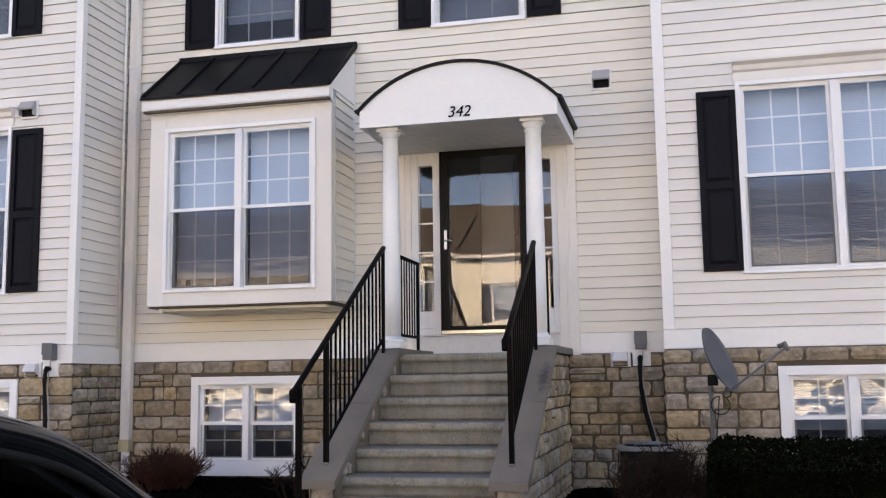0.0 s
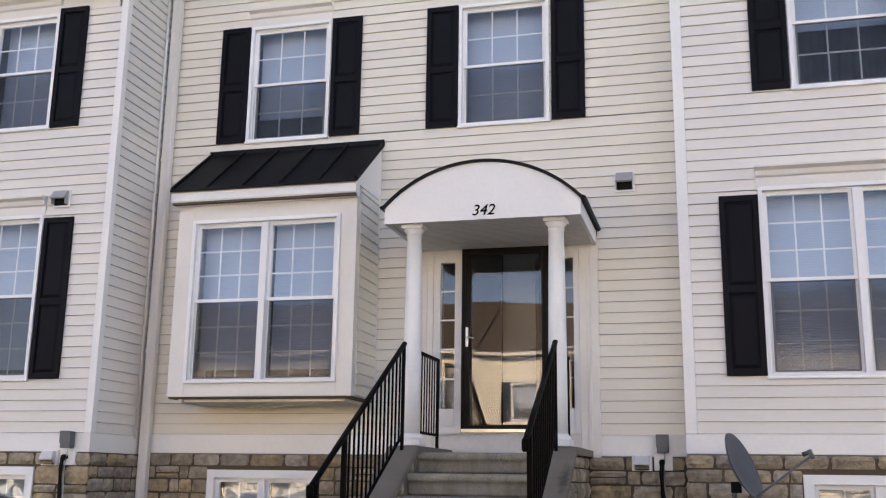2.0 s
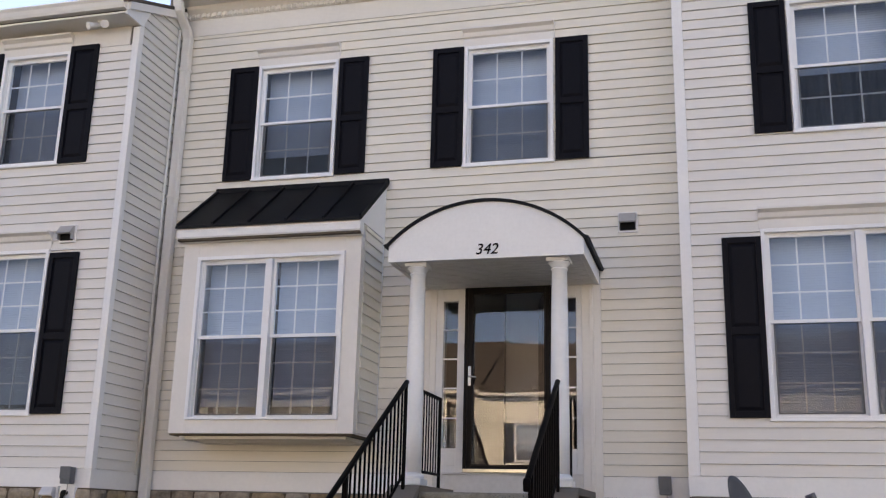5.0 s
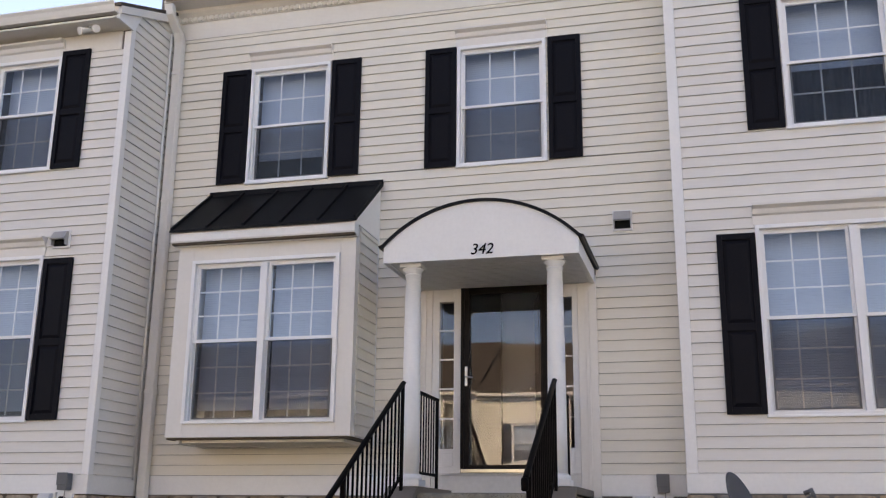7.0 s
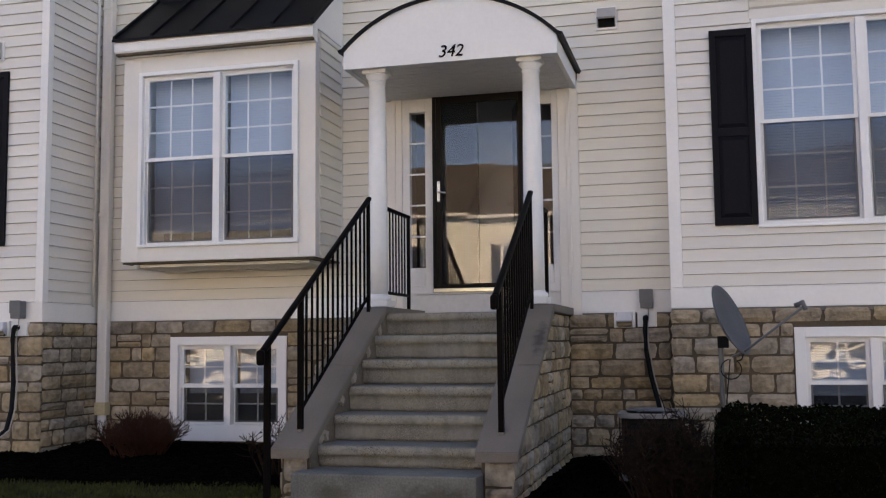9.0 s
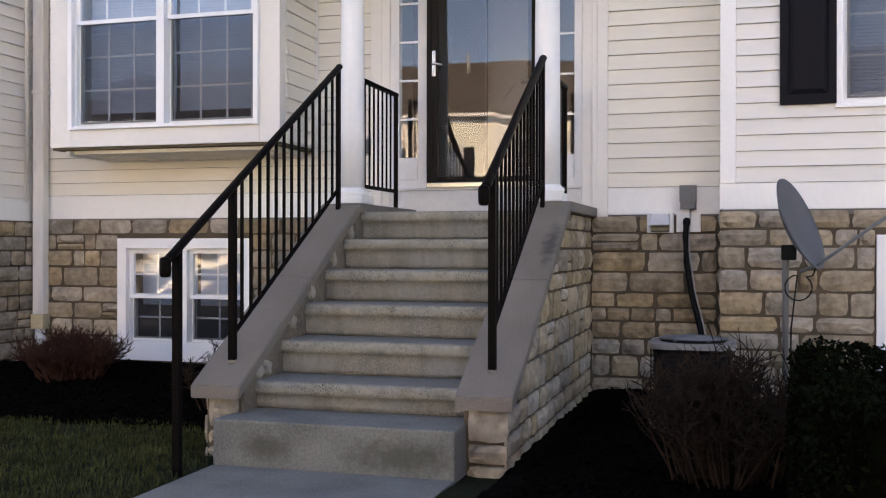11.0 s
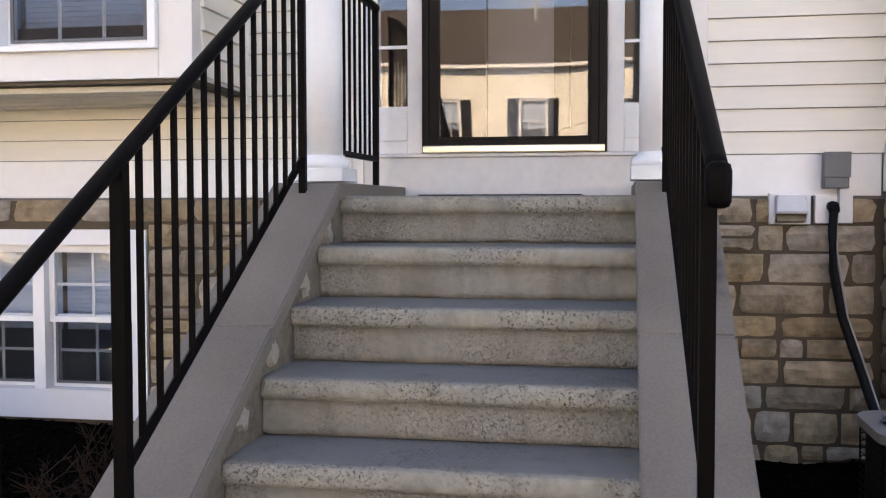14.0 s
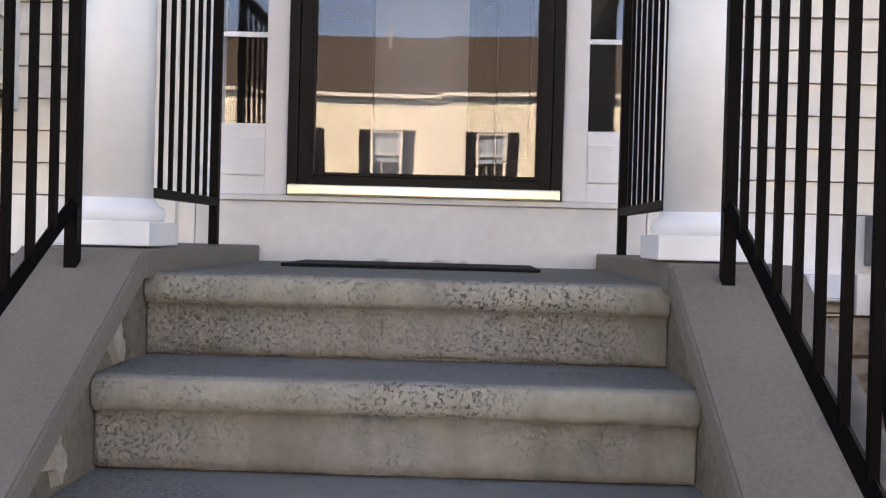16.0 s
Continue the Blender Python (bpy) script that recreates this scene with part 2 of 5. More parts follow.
TWIGGREY = material("grey_brown_twig", (0.030, 0.019, 0.014), 0.85, vary=0.4, grain=30, stain=4, bump=0.2, spec=0.02)
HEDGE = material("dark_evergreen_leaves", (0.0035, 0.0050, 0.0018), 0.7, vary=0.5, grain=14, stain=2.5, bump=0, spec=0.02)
BLIND = material("pale_blue_grey_blind", (0.45, 0.535, 0.65), 0.6, vary=0.03, grain=8, stain=2, bump=0)
CURTAIN = material("navy_curtain", (0.03, 0.035, 0.06), 0.8, vary=0.25, grain=6, stain=3, bump=0.2)
INTERIOR = material("dim_interior_wall", (0.16, 0.15, 0.14), 0.9, vary=0.1, grain=6, stain=1, bump=0)
BRONZE = material("dark_bronze_door_frame", (0.008, 0.0055, 0.0045), 0.45, vary=0.2, grain=60, stain=4, bump=0.03, spec=0.12)
BRASS = material("polished_brass_sill", (0.86, 0.78, 0.60), 0.35, metal=1.0, vary=0.08, grain=60, stain=8, bump=0.05)
STEEL = material("brushed_nickel", (0.55, 0.54, 0.52), 0.3, metal=1.0, vary=0.05, grain=90, stain=6, bump=0.03)
GALV = material("grey_enclosure_metal", (0.12, 0.125, 0.13), 0.55, vary=0.08, grain=50, stain=5, bump=0.05)
DISHGREY = material("grey_dish_paint", (0.085, 0.09, 0.10), 0.55, vary=0.08, grain=30, stain=4, bump=0.03)
RUBBER = material("black_rubber", (0.007, 0.007, 0.007), 0.7, vary=0.3, grain=60, stain=8, bump=0.3, spec=0.15)
CARPAINT = material("black_car_paint", (0.006, 0.006, 0.007), 0.12, vary=0.1, grain=5, stain=2, bump=0, spec=0.6)
CARGLASS = glass_material("tinted_car_glass", (0.12, 0.13, 0.13), 1.55)
GLASS = glass_material("window_glass", (0.95, 0.97, 0.98), 1.56, wave=0.0022)
RIPPLED = glass_material("rippled_basement_glass", (0.95, 0.97, 0.98), 1.75, wave=0.006, ripple=6.5)
DOORGLASS = glass_material("storm_door_glass", (0.95, 0.96, 0.965), 1.63)
SCREEN = screen_material("insect_screen")
SHINGLE = material("brown_grey_shingle", (0.085, 0.072, 0.062), 0.9, vary=0.25, grain=7, stain=1.2, bump=0.5, dist=0.01, spec=0.08)
RECESSWOOD = material("brown_wood_and_dark_recess", (0.10, 0.075, 0.05), 0.85, vary=0.3, grain=30, stain=6, bump=0.2)
HOODGREY = material("pale_grey_plastic", (0.62, 0.62, 0.63), 0.5, vary=0.06, grain=20, stain=8, bump=0.03)
FLAPTAN = material("weathered_tan_plastic", (0.30, 0.25, 0.17), 0.6, vary=0.2, grain=30, stain=12, bump=0.05)
FARSIDING = material("yellow_cream_vinyl_siding", (0.74, 0.725, 0.63), 0.5, vary=0.05, grain=4, stain=0.6, bump=0.05)
MIDGREY = material("mid_grey_enamel", (0.19, 0.185, 0.18), 0.5, vary=0.1, grain=20, stain=5, bump=0.03)
LIGHTGREY = material("light_grey_fixture", (0.36, 0.35, 0.34), 0.5, vary=0.06, grain=20, stain=3, bump=0.03)


# ---- helpers of the scene ----
ORIGIN = {}


def box(bm, x0, x1, y0, y1, z0, z1, bevel=0.0):
    vs = [bm.verts.new((x, y, z)) for x in (x0, x1) for y in (y0, y1) for z in (z0, z1)]
    fs = [bm.faces.new([vs[i] for i in q]) for q in ((0, 1, 3, 2), (4, 6, 7, 5), (0, 4, 5, 1), (2, 3, 7, 6), (0, 2, 6, 4), (1, 5, 7, 3))]
    if bevel:
        es = list({e for f in fs for e in f.edges})
        bmesh.ops.bevel(bm, geom=es, offset=bevel, segments=2, affect="EDGES", profile=0.6)
    return bm


def boxes(*rows, bevel=0.0):
    bm = bmesh.new()
    for r in rows:
        box(bm, *r, bevel=bevel)
    return bm


def prism(points, x0, x1, axis="x"):
    """A closed outline of (a, b) carried from x0 to x1 along an axis: x takes (y, z), y takes (x, z), z takes (x, y)."""
    bm = bmesh.new()

    def at(u, p):
        return {"x": (u, p[0], p[1]), "y": (p[0], u, p[1]), "z": (p[0], p[1], u)}[axis]
    a, b = [bm.verts.new(at(x0, p)) for p in points], [bm.verts.new(at(x1, p)) for p in points]
    bm.faces.new(a), bm.faces.new(b[::-1])
    for i in range(len(points)):
        j = (i + 1) % len(points)
        bm.faces.new((a[i], b[i], b[j], a[j]))
    bmesh.ops.recalc_face_normals(bm, faces=bm.faces)
    return bm


def tube(bm, path, radius, sides=8, flat=1.0):
    """A bar of round or oval section along a path of points."""
    rings = []
    pts = [Vector(p) for p in path]
    for i, p in enumerate(pts):
        way = (pts[min(i + 1, len(pts) - 1)] - pts[max(i - 1, 0)]).normalized()
        side = way.cross(Vector((0, 0, 1)))
        side = side.normalized() if side.length > 1e-4 else Vector((1, 0, 0))
        up = side.cross(way).normalized()
        r = radius[i] if isinstance(radius, (list, tuple)) else radius
        rings.append([bm.verts.new(p + side * (r * math.cos(a)) + up * (r * flat * math.sin(a))) for a in [2 * math.pi * k / sides for k in range(sides)]])
    for a, b in zip(rings, rings[1:]):
        for k in range(sides):
            f = bm.faces.new((a[k], a[(k + 1) % sides], b[(k + 1) % sides], b[k]))
            f.smooth = sides > 5
    bm.faces.new(rings[0][::-1]), bm.faces.new(rings[-1])
    return bm


def lathe(bm, profile, cx, cy, sides=32):
    rings = [[bm.verts.new((cx + r * math.cos(2 * math.pi * k / sides), cy + r * math.sin(2 * math.pi * k / sides), z)) for k in range(sides)] for r, z in profile]
    for a, b in zip(rings, rings[1:]):
        for k in range(sides):
            bm.faces.new((a[k], a[(k + 1) % sides], b[(k + 1) % sides], b[k])).smooth = True
    bm.faces.new(rings[0][::-1]), bm.faces.new(rings[-1])
    return bm


def mesh_of(name, bm, mat):
    me = bpy.data.meshes.new(name)
    bm.to_mesh(me)
    bm.free()
    me.materials.append(mat)
    return me


def thing(name, at, label, category, group="", kind=""):
    ob = tagged(new(name), label, category, group, kind)
    ob.empty_display_size = 0.1
    ob.location = at
    ORIGIN[ob.name] = Vector(at)
    return ob


def part(name, bm, mat, parent, label=""):
    """One mesh under a thing or a part; the bmesh is in world places."""
    o = ORIGIN[parent.name]
    bmesh.ops.translate(bm, verts=bm.verts, vec=-o)
    ob = new(name, mesh_of(name, bm, mat))
    ob.parent = parent
    ORIGIN[ob.name] = o
    return tagged(ob, label)


def whole(name, bm, mat, label, category, at=(0, 0, 0), kind="", group=""):
    """A thing or piece of the setting that is one mesh."""
    bmesh.ops.translate(bm, verts=bm.verts, vec=-Vector(at))
    ob = new(name, mesh_of(name, bm, mat))
    ob.location = at
    ORIGIN[ob.name] = Vector(at)
    return tagged(ob, label, category, group, kind)


def cells(u0, u1, z0, z1, holes):
    """The rectangle less its holes, as rectangles."""
    zs = sorted({z0, z1, *[min(max(h[k], z0), z1) for h in holes for k in (2, 3)]})
    out = []
    for a, b in zip(zs, zs[1:]):
        if b - a < 1e-5:
            continue
        cut = sorted((max(h[0], u0), min(h[1], u1)) for h in holes if h[2] < b - 1e-5 and h[3] > a + 1e-5 and h[1] > u0 and h[0] < u1)
        u = u0
        for c, d in cut:
            if c > u + 1e-5:
                out.append((u, c, a, b))
            u = max(u, d)
        if u1 > u + 1e-5:
            out.append((u, u1, a, b))
    return out


class Face:
    """A wall's outer face: u along it, d out of it, z up. way: 'front' looks to -y at y = at, 'east' to +x and 'west' to -x at x = at."""

    def __init__(self, way, at):
        self.way, self.at = way, at

    def place(self, u, d, z):
        return {"front": (u, self.at - d, z), "east": (self.at + d, u, z), "west": (self.at - d, u, z)}[self.way]

    def turn(self):
        return {"front": 0.0, "east": 90.0, "west": -90.0}[self.way]


COURSE = 0.1090


def siding(wall, face, u0, u1, z0, z1, holes, top=None, mat=None):
    """Lap boards over a wall, each a piece: the lower edge stands proud. top(u): a sloping upper end."""
    n = int(math.ceil((z1 - z0) / COURSE))
    for k in range(n):
        a, b = z0 + k * COURSE, min(z0 + (k + 1) * COURSE, z1)
        for c0, c1, za, zb in cells(u0, u1, a, b, holes):
            # Narrow gap bares the dark slab, drawing the lap's shadow line.
            za += 0.0032 if za < a + 0.01 else 0.0
            if zb - za < 0.004:
                continue
            outline = [(c0, za), (c1, za), (c1, zb), (c0, zb)]
            if top:
                def cross(z):
                    return c0 + (c1 - c0) * (z - top(c0)) / (top(c1) - top(c0))
                if top(c1) <= za + 0.002:
                    continue
                s0, s1 = max(c0, cross(za)), cross(zb)
                outline = [(s0, za), (c1, za), (c1, min(zb, top(c1)))] + ([(s1, zb)] if s0 < s1 < c1 else []) + ([(c0, min(zb, top(c0)))] if top(c0) > za else [])
            bm = bmesh.new()
            ws = 0.0015 * random.random()

            def proud(z):
                return 0.022 + ws - 0.018 * (z - a) / COURSE
            front = [bm.verts.new(face.place(u, proud(z), z)) for u, z in outline]
            rear = [bm.verts.new(face.place(u, 0, z)) for u, z in outline]
            bm.faces.new(front)
            for q in range(len(outline)):
                r = (q + 1) % len(outline)
                bm.faces.new((front[q], rear[q], rear[r], front[r]))
            bmesh.ops.recalc_face_normals(bm, faces=bm.faces)
            part("siding_board", bm, mat or SIDING, wall)


def stone_mesh(seed):
    """A split-faced block in a unit box: rough front, rounded arrises."""
    rng = random.Random(seed)
    bm = bmesh.new()
    nx, nz = 4, 3
    grid = []
    for j in range(nz + 1):
        row = []
        for i in range(nx + 1):
            u, z = i / nx - 0.5, j / nz - 0.5
            rim = i in (0, nx) or j in (0, nz)
            d = rng.uniform(0.35, 0.62) if rim else rng.uniform(0.72, 1.18)
            corner = i in (0, nx) and j in (0, nz)
            k = rng.uniform(0.84, 0.96) if corner else rng.uniform(0.93, 1.0) if rim else 1.0
            row.append(bm.verts.new(((u + (0 if rim else rng.uniform(-0.03, 0.03))) * k, -d, (z + rng.uniform(-0.03, 0.03) * (not rim)) * k)))
        grid.append(row)
    for j in range(nz):
        for i in range(nx):
            bm.faces.new((grid[j][i], grid[j][i + 1], grid[j + 1][i + 1], grid[j + 1][i]))
    rim = [grid[0][i] for i in range(nx)] + [grid[j][nx] for j in range(nz)] + [grid[nz][i] for i in range(nx, 0, -1)] + [grid[j][0] for j in range(nz, 0, -1)]
    back = [bm.verts.new((v.co.x, 0, v.co.z)) for v in rim]
    for k in range(len(rim)):
        j = (k + 1) % len(rim)
        bm.faces.new((rim[j], rim[k], back[k], back[j]))
    bmesh.ops.recalc_face_normals(bm, faces=bm.faces)
    for f in bm.faces:
        f.smooth = False
    return mesh_of("stone_block", bm, STONE)


STONES = [stone_mesh(s) for s in range(16)]


def stones(wall, face, u0, u1, z0, z1, holes, seed, top=None, row=(0.10, 0.178), wide=(0.11, 0.42), proud=0.04, cap=0.13):
    """Random ashlar: courses of uneven height, blocks of uneven length, some split into two thin ones."""
    rng = random.Random(seed)
    rows, z = [], z1
    first = True
    while z > z0 + 0.02:
        h = cap if first else rng.uniform(*row)
        if z - h < z0 + 0.06:
            h = z - z0
        rows.append((z - h, z, first))
        z, first = z - h, False
    for a, b, is_cap in rows:
        spans = []
        zm = (a + b) / 2
        u = u0
        for h in sorted(holes):
            if h[2] < zm < h[3] and h[1] > u0 and h[0] < u1:
                if h[0] > u:
                    spans.append((u, h[0]))
                u = max(u, h[1])
        if u < u1:
            spans.append((u, u1))
        for s0, s1 in spans:
            u = s0
            while u < s1 - 0.015:
                w = rng.uniform(0.24, 0.42) if is_cap else rng.uniform(*wide)
                if s1 - (u + w) < 0.10:
                    w = s1 - u
                blocks = [(a, b)]
                if not is_cap and b - a > 0.135 and rng.random() < 0.16:
                    m = a + (b - a) * rng.uniform(0.42, 0.58)
                    blocks = [(a, m), (m, b)]
                for c, d in blocks:
                    if top and (d > top(u) or d > top(u + w)):
                        d = min(top(u), top(u + w))
                    if d - c < 0.03:
                        continue
                    ob = new("stone", rng.choice(STONES))
                    ob.parent = wall
                    ob.matrix_basis = Matrix.Translation(Vector(face.place(u + w / 2, 0, (c + d) / 2)) - ORIGIN[wall.name]) @ pose(0, 0, 0, 0, 0, face.turn()) @ Matrix.Diagonal((w - 0.011, rng.uniform(0.7, 1.25) * proud, d - c - 0.011, 1))
                u += w


def wall_slab(name, face, u0, u1, z0, z1, holes, thick, mat, label):
    bm = bmesh.new()
    for c0, c1, a, b in cells(u0, u1, z0, z1, holes):
        p, q = face.place(c0, 0, a), face.place(c1, -thick, b)
        box(bm, min(p[0], q[0]), max(p[0], q[0]), min(p[1], q[1]), max(p[1], q[1]), a, b)
    return whole(name, bm, mat, label, "wall", kind="structure")

# ---- ground ----
LOT = -0.15


def rough_sheet(x0, x1, y0, y1, nx, ny, height):
    bm = bmesh.new()
    g = [[bm.verts.new((x0 + (x1 - x0) * i / nx, y0 + (y1 - y0) * j / ny, height(x0 + (x1 - x0) * i / nx, y0 + (y1 - y0) * j / ny))) for i in range(nx + 1)] for j in range(ny + 1)]
    for j in range(ny):
        for i in range(nx):
            bm.faces.new((g[j][i], g[j][i + 1], g[j + 1][i + 1], g[j + 1][i])).smooth = True
    return bm


def lumps(x, y, size, high):
    return noise.noise(Vector((x / size, y / size, 0.3))) * high


whole("ground", boxes((-400, 400, -400, 400, -1.2, LOT - 0.30)), ASPHALT, "flat ground far around the houses", "ground", kind="structure")
whole("road", boxes((-60, 60, -27, -6.75, LOT - 0.29, LOT)), ASPHALT, "dark asphalt of the parking lot", "road", kind="structure")
kerb = thing("kerb", (0, -6.68, LOT), "pale concrete kerb along the parking lot", "kerb", kind="structure")
for k in range(-8, 9):
    part("kerb_stone", boxes((k * 1.8 + 0.004, k * 1.8 + 1.796, -6.745, -6.605, LOT - 0.2, 0.0), bevel=0.012), CONCRETE, kerb)


def bed_height(x, y):
    """Mulch rises gently towards the wall and to the west."""
    near = max(0.0, min(1.0, (y + 2.6) / 2.6))
    return 0.015 + near * (0.10 if x < -0.8 else 0.03) * min(1.0, abs(x) / 3.5) + lumps(x, y, 0.10, 0.012) + lumps(x, y, 0.5, 0.02)


def lawn_height(x, y):
    return -0.012 + lumps(x, y, 0.35, 0.014)


lawn = whole("lawn_left", rough_sheet(-30, -0.64, -6.6, 0, 80, 40, lawn_height), SOIL, "thin winter lawn in front of the planting bed", "lawn", kind="structure")
whole("lawn_right", rough_sheet(0.60, 30, -6.6, 0, 80, 40, lawn_height), SOIL, "thin winter lawn beside the concrete walk", "lawn", kind="structure")
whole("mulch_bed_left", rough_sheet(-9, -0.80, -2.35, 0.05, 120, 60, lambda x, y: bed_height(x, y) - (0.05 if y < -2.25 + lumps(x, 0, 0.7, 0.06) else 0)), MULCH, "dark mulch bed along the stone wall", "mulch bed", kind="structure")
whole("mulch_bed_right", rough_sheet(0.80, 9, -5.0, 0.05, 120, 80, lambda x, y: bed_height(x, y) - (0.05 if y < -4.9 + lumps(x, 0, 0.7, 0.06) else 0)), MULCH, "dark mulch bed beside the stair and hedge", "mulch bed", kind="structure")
walkway = thing("walkway", (0, -3.1, 0), "grey concrete walk that leads to the stair", "walkway", kind="structure")
for k, (a, b) in enumerate(((-4.35, -3.105), (-5.5, -4.36), (-6.6, -5.51))):
    part("paving_slab", boxes((-0.64, 0.60, a, b, -0.16, 0.0), bevel=0.008), CONCRETE, walkway)


def chips(name, x0, x1, y0, y1, n, seed, label, height):
    """Loose bark chips, too many to count."""
    rng = random.Random(seed)
    verts, faces = [], []
    for _ in range(n):
        x, y = rng.uniform(x0, x1), rng.uniform(y0, y1)
        z = height(x, y)
        a, s, w = rng.uniform(0, 6.3), rng.uniform(0.012, 0.035), rng.uniform(0.004, 0.012)
        t = rng.uniform(-0.6, 0.6)
        u, v = Vector((math.cos(a) * math.cos(t), math.sin(a) * math.cos(t), math.sin(t))) * s, Vector((-math.sin(a), math.cos(a), rng.uniform(-0.5, 0.5))) * w
        c, k = Vector((x, y, z + 0.006)), len(verts)
        verts += [c - u - v, c + u - v, c + u + v, c - u + v, c + Vector((0, 0, 0.008))]
        faces += [(k, k + 1, k + 4), (k + 1, k + 2, k + 4), (k + 2, k + 3, k + 4), (k + 3, k, k + 4)]
    me = bpy.data.meshes.new(name)
    me.from_pydata(verts, [], faces)
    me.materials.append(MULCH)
    tagged(new(name, me), label, "mulch", kind="stuff")


chips("mulch_chips", -5.0, -0.9, -2.3, -0.05, 9000, 3, "loose dark bark chips on the bed", bed_height)
chips("mulch_chips", 0.9, 3.0, -4.8, -0.05, 8000, 4, "loose dark bark chips beside the stair", bed_height)


def grass(name, x0, x1, y0, y1, n, seed, label):
    rng = random.Random(seed)
    verts, faces = [], []
    for _ in range(n):
        x, y = rng.uniform(x0, x1), rng.uniform(y0, y1)
        if noise.noise(Vector((x * 2.2, y * 2.2, 4))) < rng.uniform(-0.7, 0.05):
            continue
        a, h, b = rng.uniform(0, 6.3), rng.uniform(0.018, 0.05), rng.uniform(0.01, 0.04)
        w = 0.0025
        z, k = lawn_height(x, y) - 0.004, len(verts)
        d, s = Vector((math.cos(a), math.sin(a), 0)), Vector((-math.sin(a), math.cos(a), 0)) * w
        p = Vector((x, y, z))
        verts += [p - s, p + s, p + d * b * 0.4 + Vector((0, 0, h * 0.7)) + s * 0.8, p + d * b * 0.4 + Vector((0, 0, h * 0.7)) - s * 0.8, p + d * b + Vector((0, 0, h))]
        faces += [(k, k + 1, k + 2, k + 3), (k + 3, k + 2, k + 4)]
    me = bpy.data.meshes.new(name)
    me.from_pydata(verts, [], faces)
    me.materials.append(GRASS)
    tagged(new(name, me), label, "grass", kind="stuff")


grass("grass_blades", -5.0, -0.66, -5.6, -2.2, 60000, 5, "short dull green winter grass")
grass("grass_blades", 0.62, 2.6, -6.5, -4.9, 20000, 6, "short dull green winter grass beside the walk")

# ---- the three house fronts ----
YL, YR = -0.97, -0.33                 # fronts of the neighbouring houses; the middle one is at y = 0
XL, XR = -4.085, 1.75                  # corners where they stand proud
BAND0, BAND1 = 1.315, 1.515           # white skirt board between stone and siding
W1, W2 = (-3.04, -2.045, 4.79, 6.20), (-0.545, 0.45, 4.79, 6.20)
BASE1 = (-3.255, -1.99, 0.11, 1.145)
DOOR = (-0.90, 0.84, 1.30, 3.50)
BAYHOLE = (-3.30, -1.55, 1.95, 3.75)
centre, right, left, back_l = Face("front", 0.0), Face("front", YR), Face("front", YL), Face("east", XL)
holes_c = [W1, W2, BASE1, DOOR, BAYHOLE]
RW, RU, RB = (2.48, 4.23, 2.03, 3.83), (2.85, 3.87, 4.80, 6.20), (2.73, 3.98, 0.12, 1.16)
LW, LU, LB = (-6.62, -4.87, 2.03, 3.79), (-5.80, -4.92, 4.78, 6.13), (-5.95, -4.68, 0.11, 1.145)
wall_c = wall_slab("wall_center", centre, XL - 0.25, XR + 0.1, -0.3, 7.3, holes_c, 0.16, INTERIOR, "front wall of the middle town house")
wall_r = wall_slab("wall_right", right, XR, 8.5, -0.3, 7.3, [RW, RU, RB], 0.16, INTERIOR, "front wall of the neighbouring house")
wall_l = wall_slab("wall_left", left, -11.0, XL, -0.3, 6.37, [LW, LU, LB], 0.16, INTERIOR, "front wall of the projecting neighbouring house")


def rake(y):
    return 6.60 + (y - YL) * 0.405


bm = prism([(YL + 0.16, -0.3), (0.16, -0.3), (0.16, rake(0.16)), (YL + 0.16, rake(YL + 0.16))], XL - 0.16, XL)
wall_b = whole("wall_return", bm, SIDING, "side wall of the projecting neighbouring house", "wall", kind="structure")
whole("wall_step", boxes((XR, XR + 0.16, YR + 0.16, 0.16, -0.3, 7.3)), INTERIOR, "short side wall where the houses step", "wall", kind="structure")
step_w = Face("west", XR)
whole("wall_back", boxes((-11, 8.5, 6.0, 6.15, -0.3, 7.3), (-11.15, -11, -1.3, 6.15, -0.3, 7.3), (8.5, 8.65, -0.2, 6.15, -0.3, 7.3)), INTERIOR, "rear and end walls of the row", "wall", kind="structure")
whole("ceiling", boxes((-11, 8.5, 0.16, 6, 4.35, 4.45), (-11, 8.5, 0.16, 6, 1.36, 1.46), (-11, 8.5, 0.16, 6, 6.9, 7.0)), INTERIOR, "floors and ceilings within the houses", "ceiling", kind="structure")
whole("partition", boxes((XL, XL + 0.12, 0.16, 6, 0, 6.9), (XR, XR + 0.12, 0.16, 6, 0, 6.9), (-1.1, -1.0, 0.16, 6, 1.46, 6.9)), INTERIOR, "inner walls between the houses", "wall", kind="structure")

siding(wall_c, centre, XL + 0.0, XR - 0.002, BAND1, 6.68, [W1, W2, (-3.40, -1.46, 1.86, 4.60), (-0.95, 0.92, 1.4, 3.60)], mat=CREAMSIDING)
siding(wall_r, right, XR + 0.086, 8.4, BAND1, 6.9, [RW, RU])
siding(wall_l, left, -9.0, XL - 0.063, BAND1 - 0.03, 6.14, [LW, LU])
siding(wall_b, back_l, YL + 0.06, -0.0, BAND1 - 0.03, 7.0, [], top=lambda y: rake(y) - 0.02)
siding(wall_c, step_w, YR + 0.004, 0.0, BAND1, 6.9, [], mat=CREAMSIDING)

# white boards: skirts, corner posts, friezes
def trim(name, label, mat=WHITE, **rows):
    for k, r in rows.items():
        whole(name, boxes(r, bevel=0.004), mat, label, "trim", kind="structure")


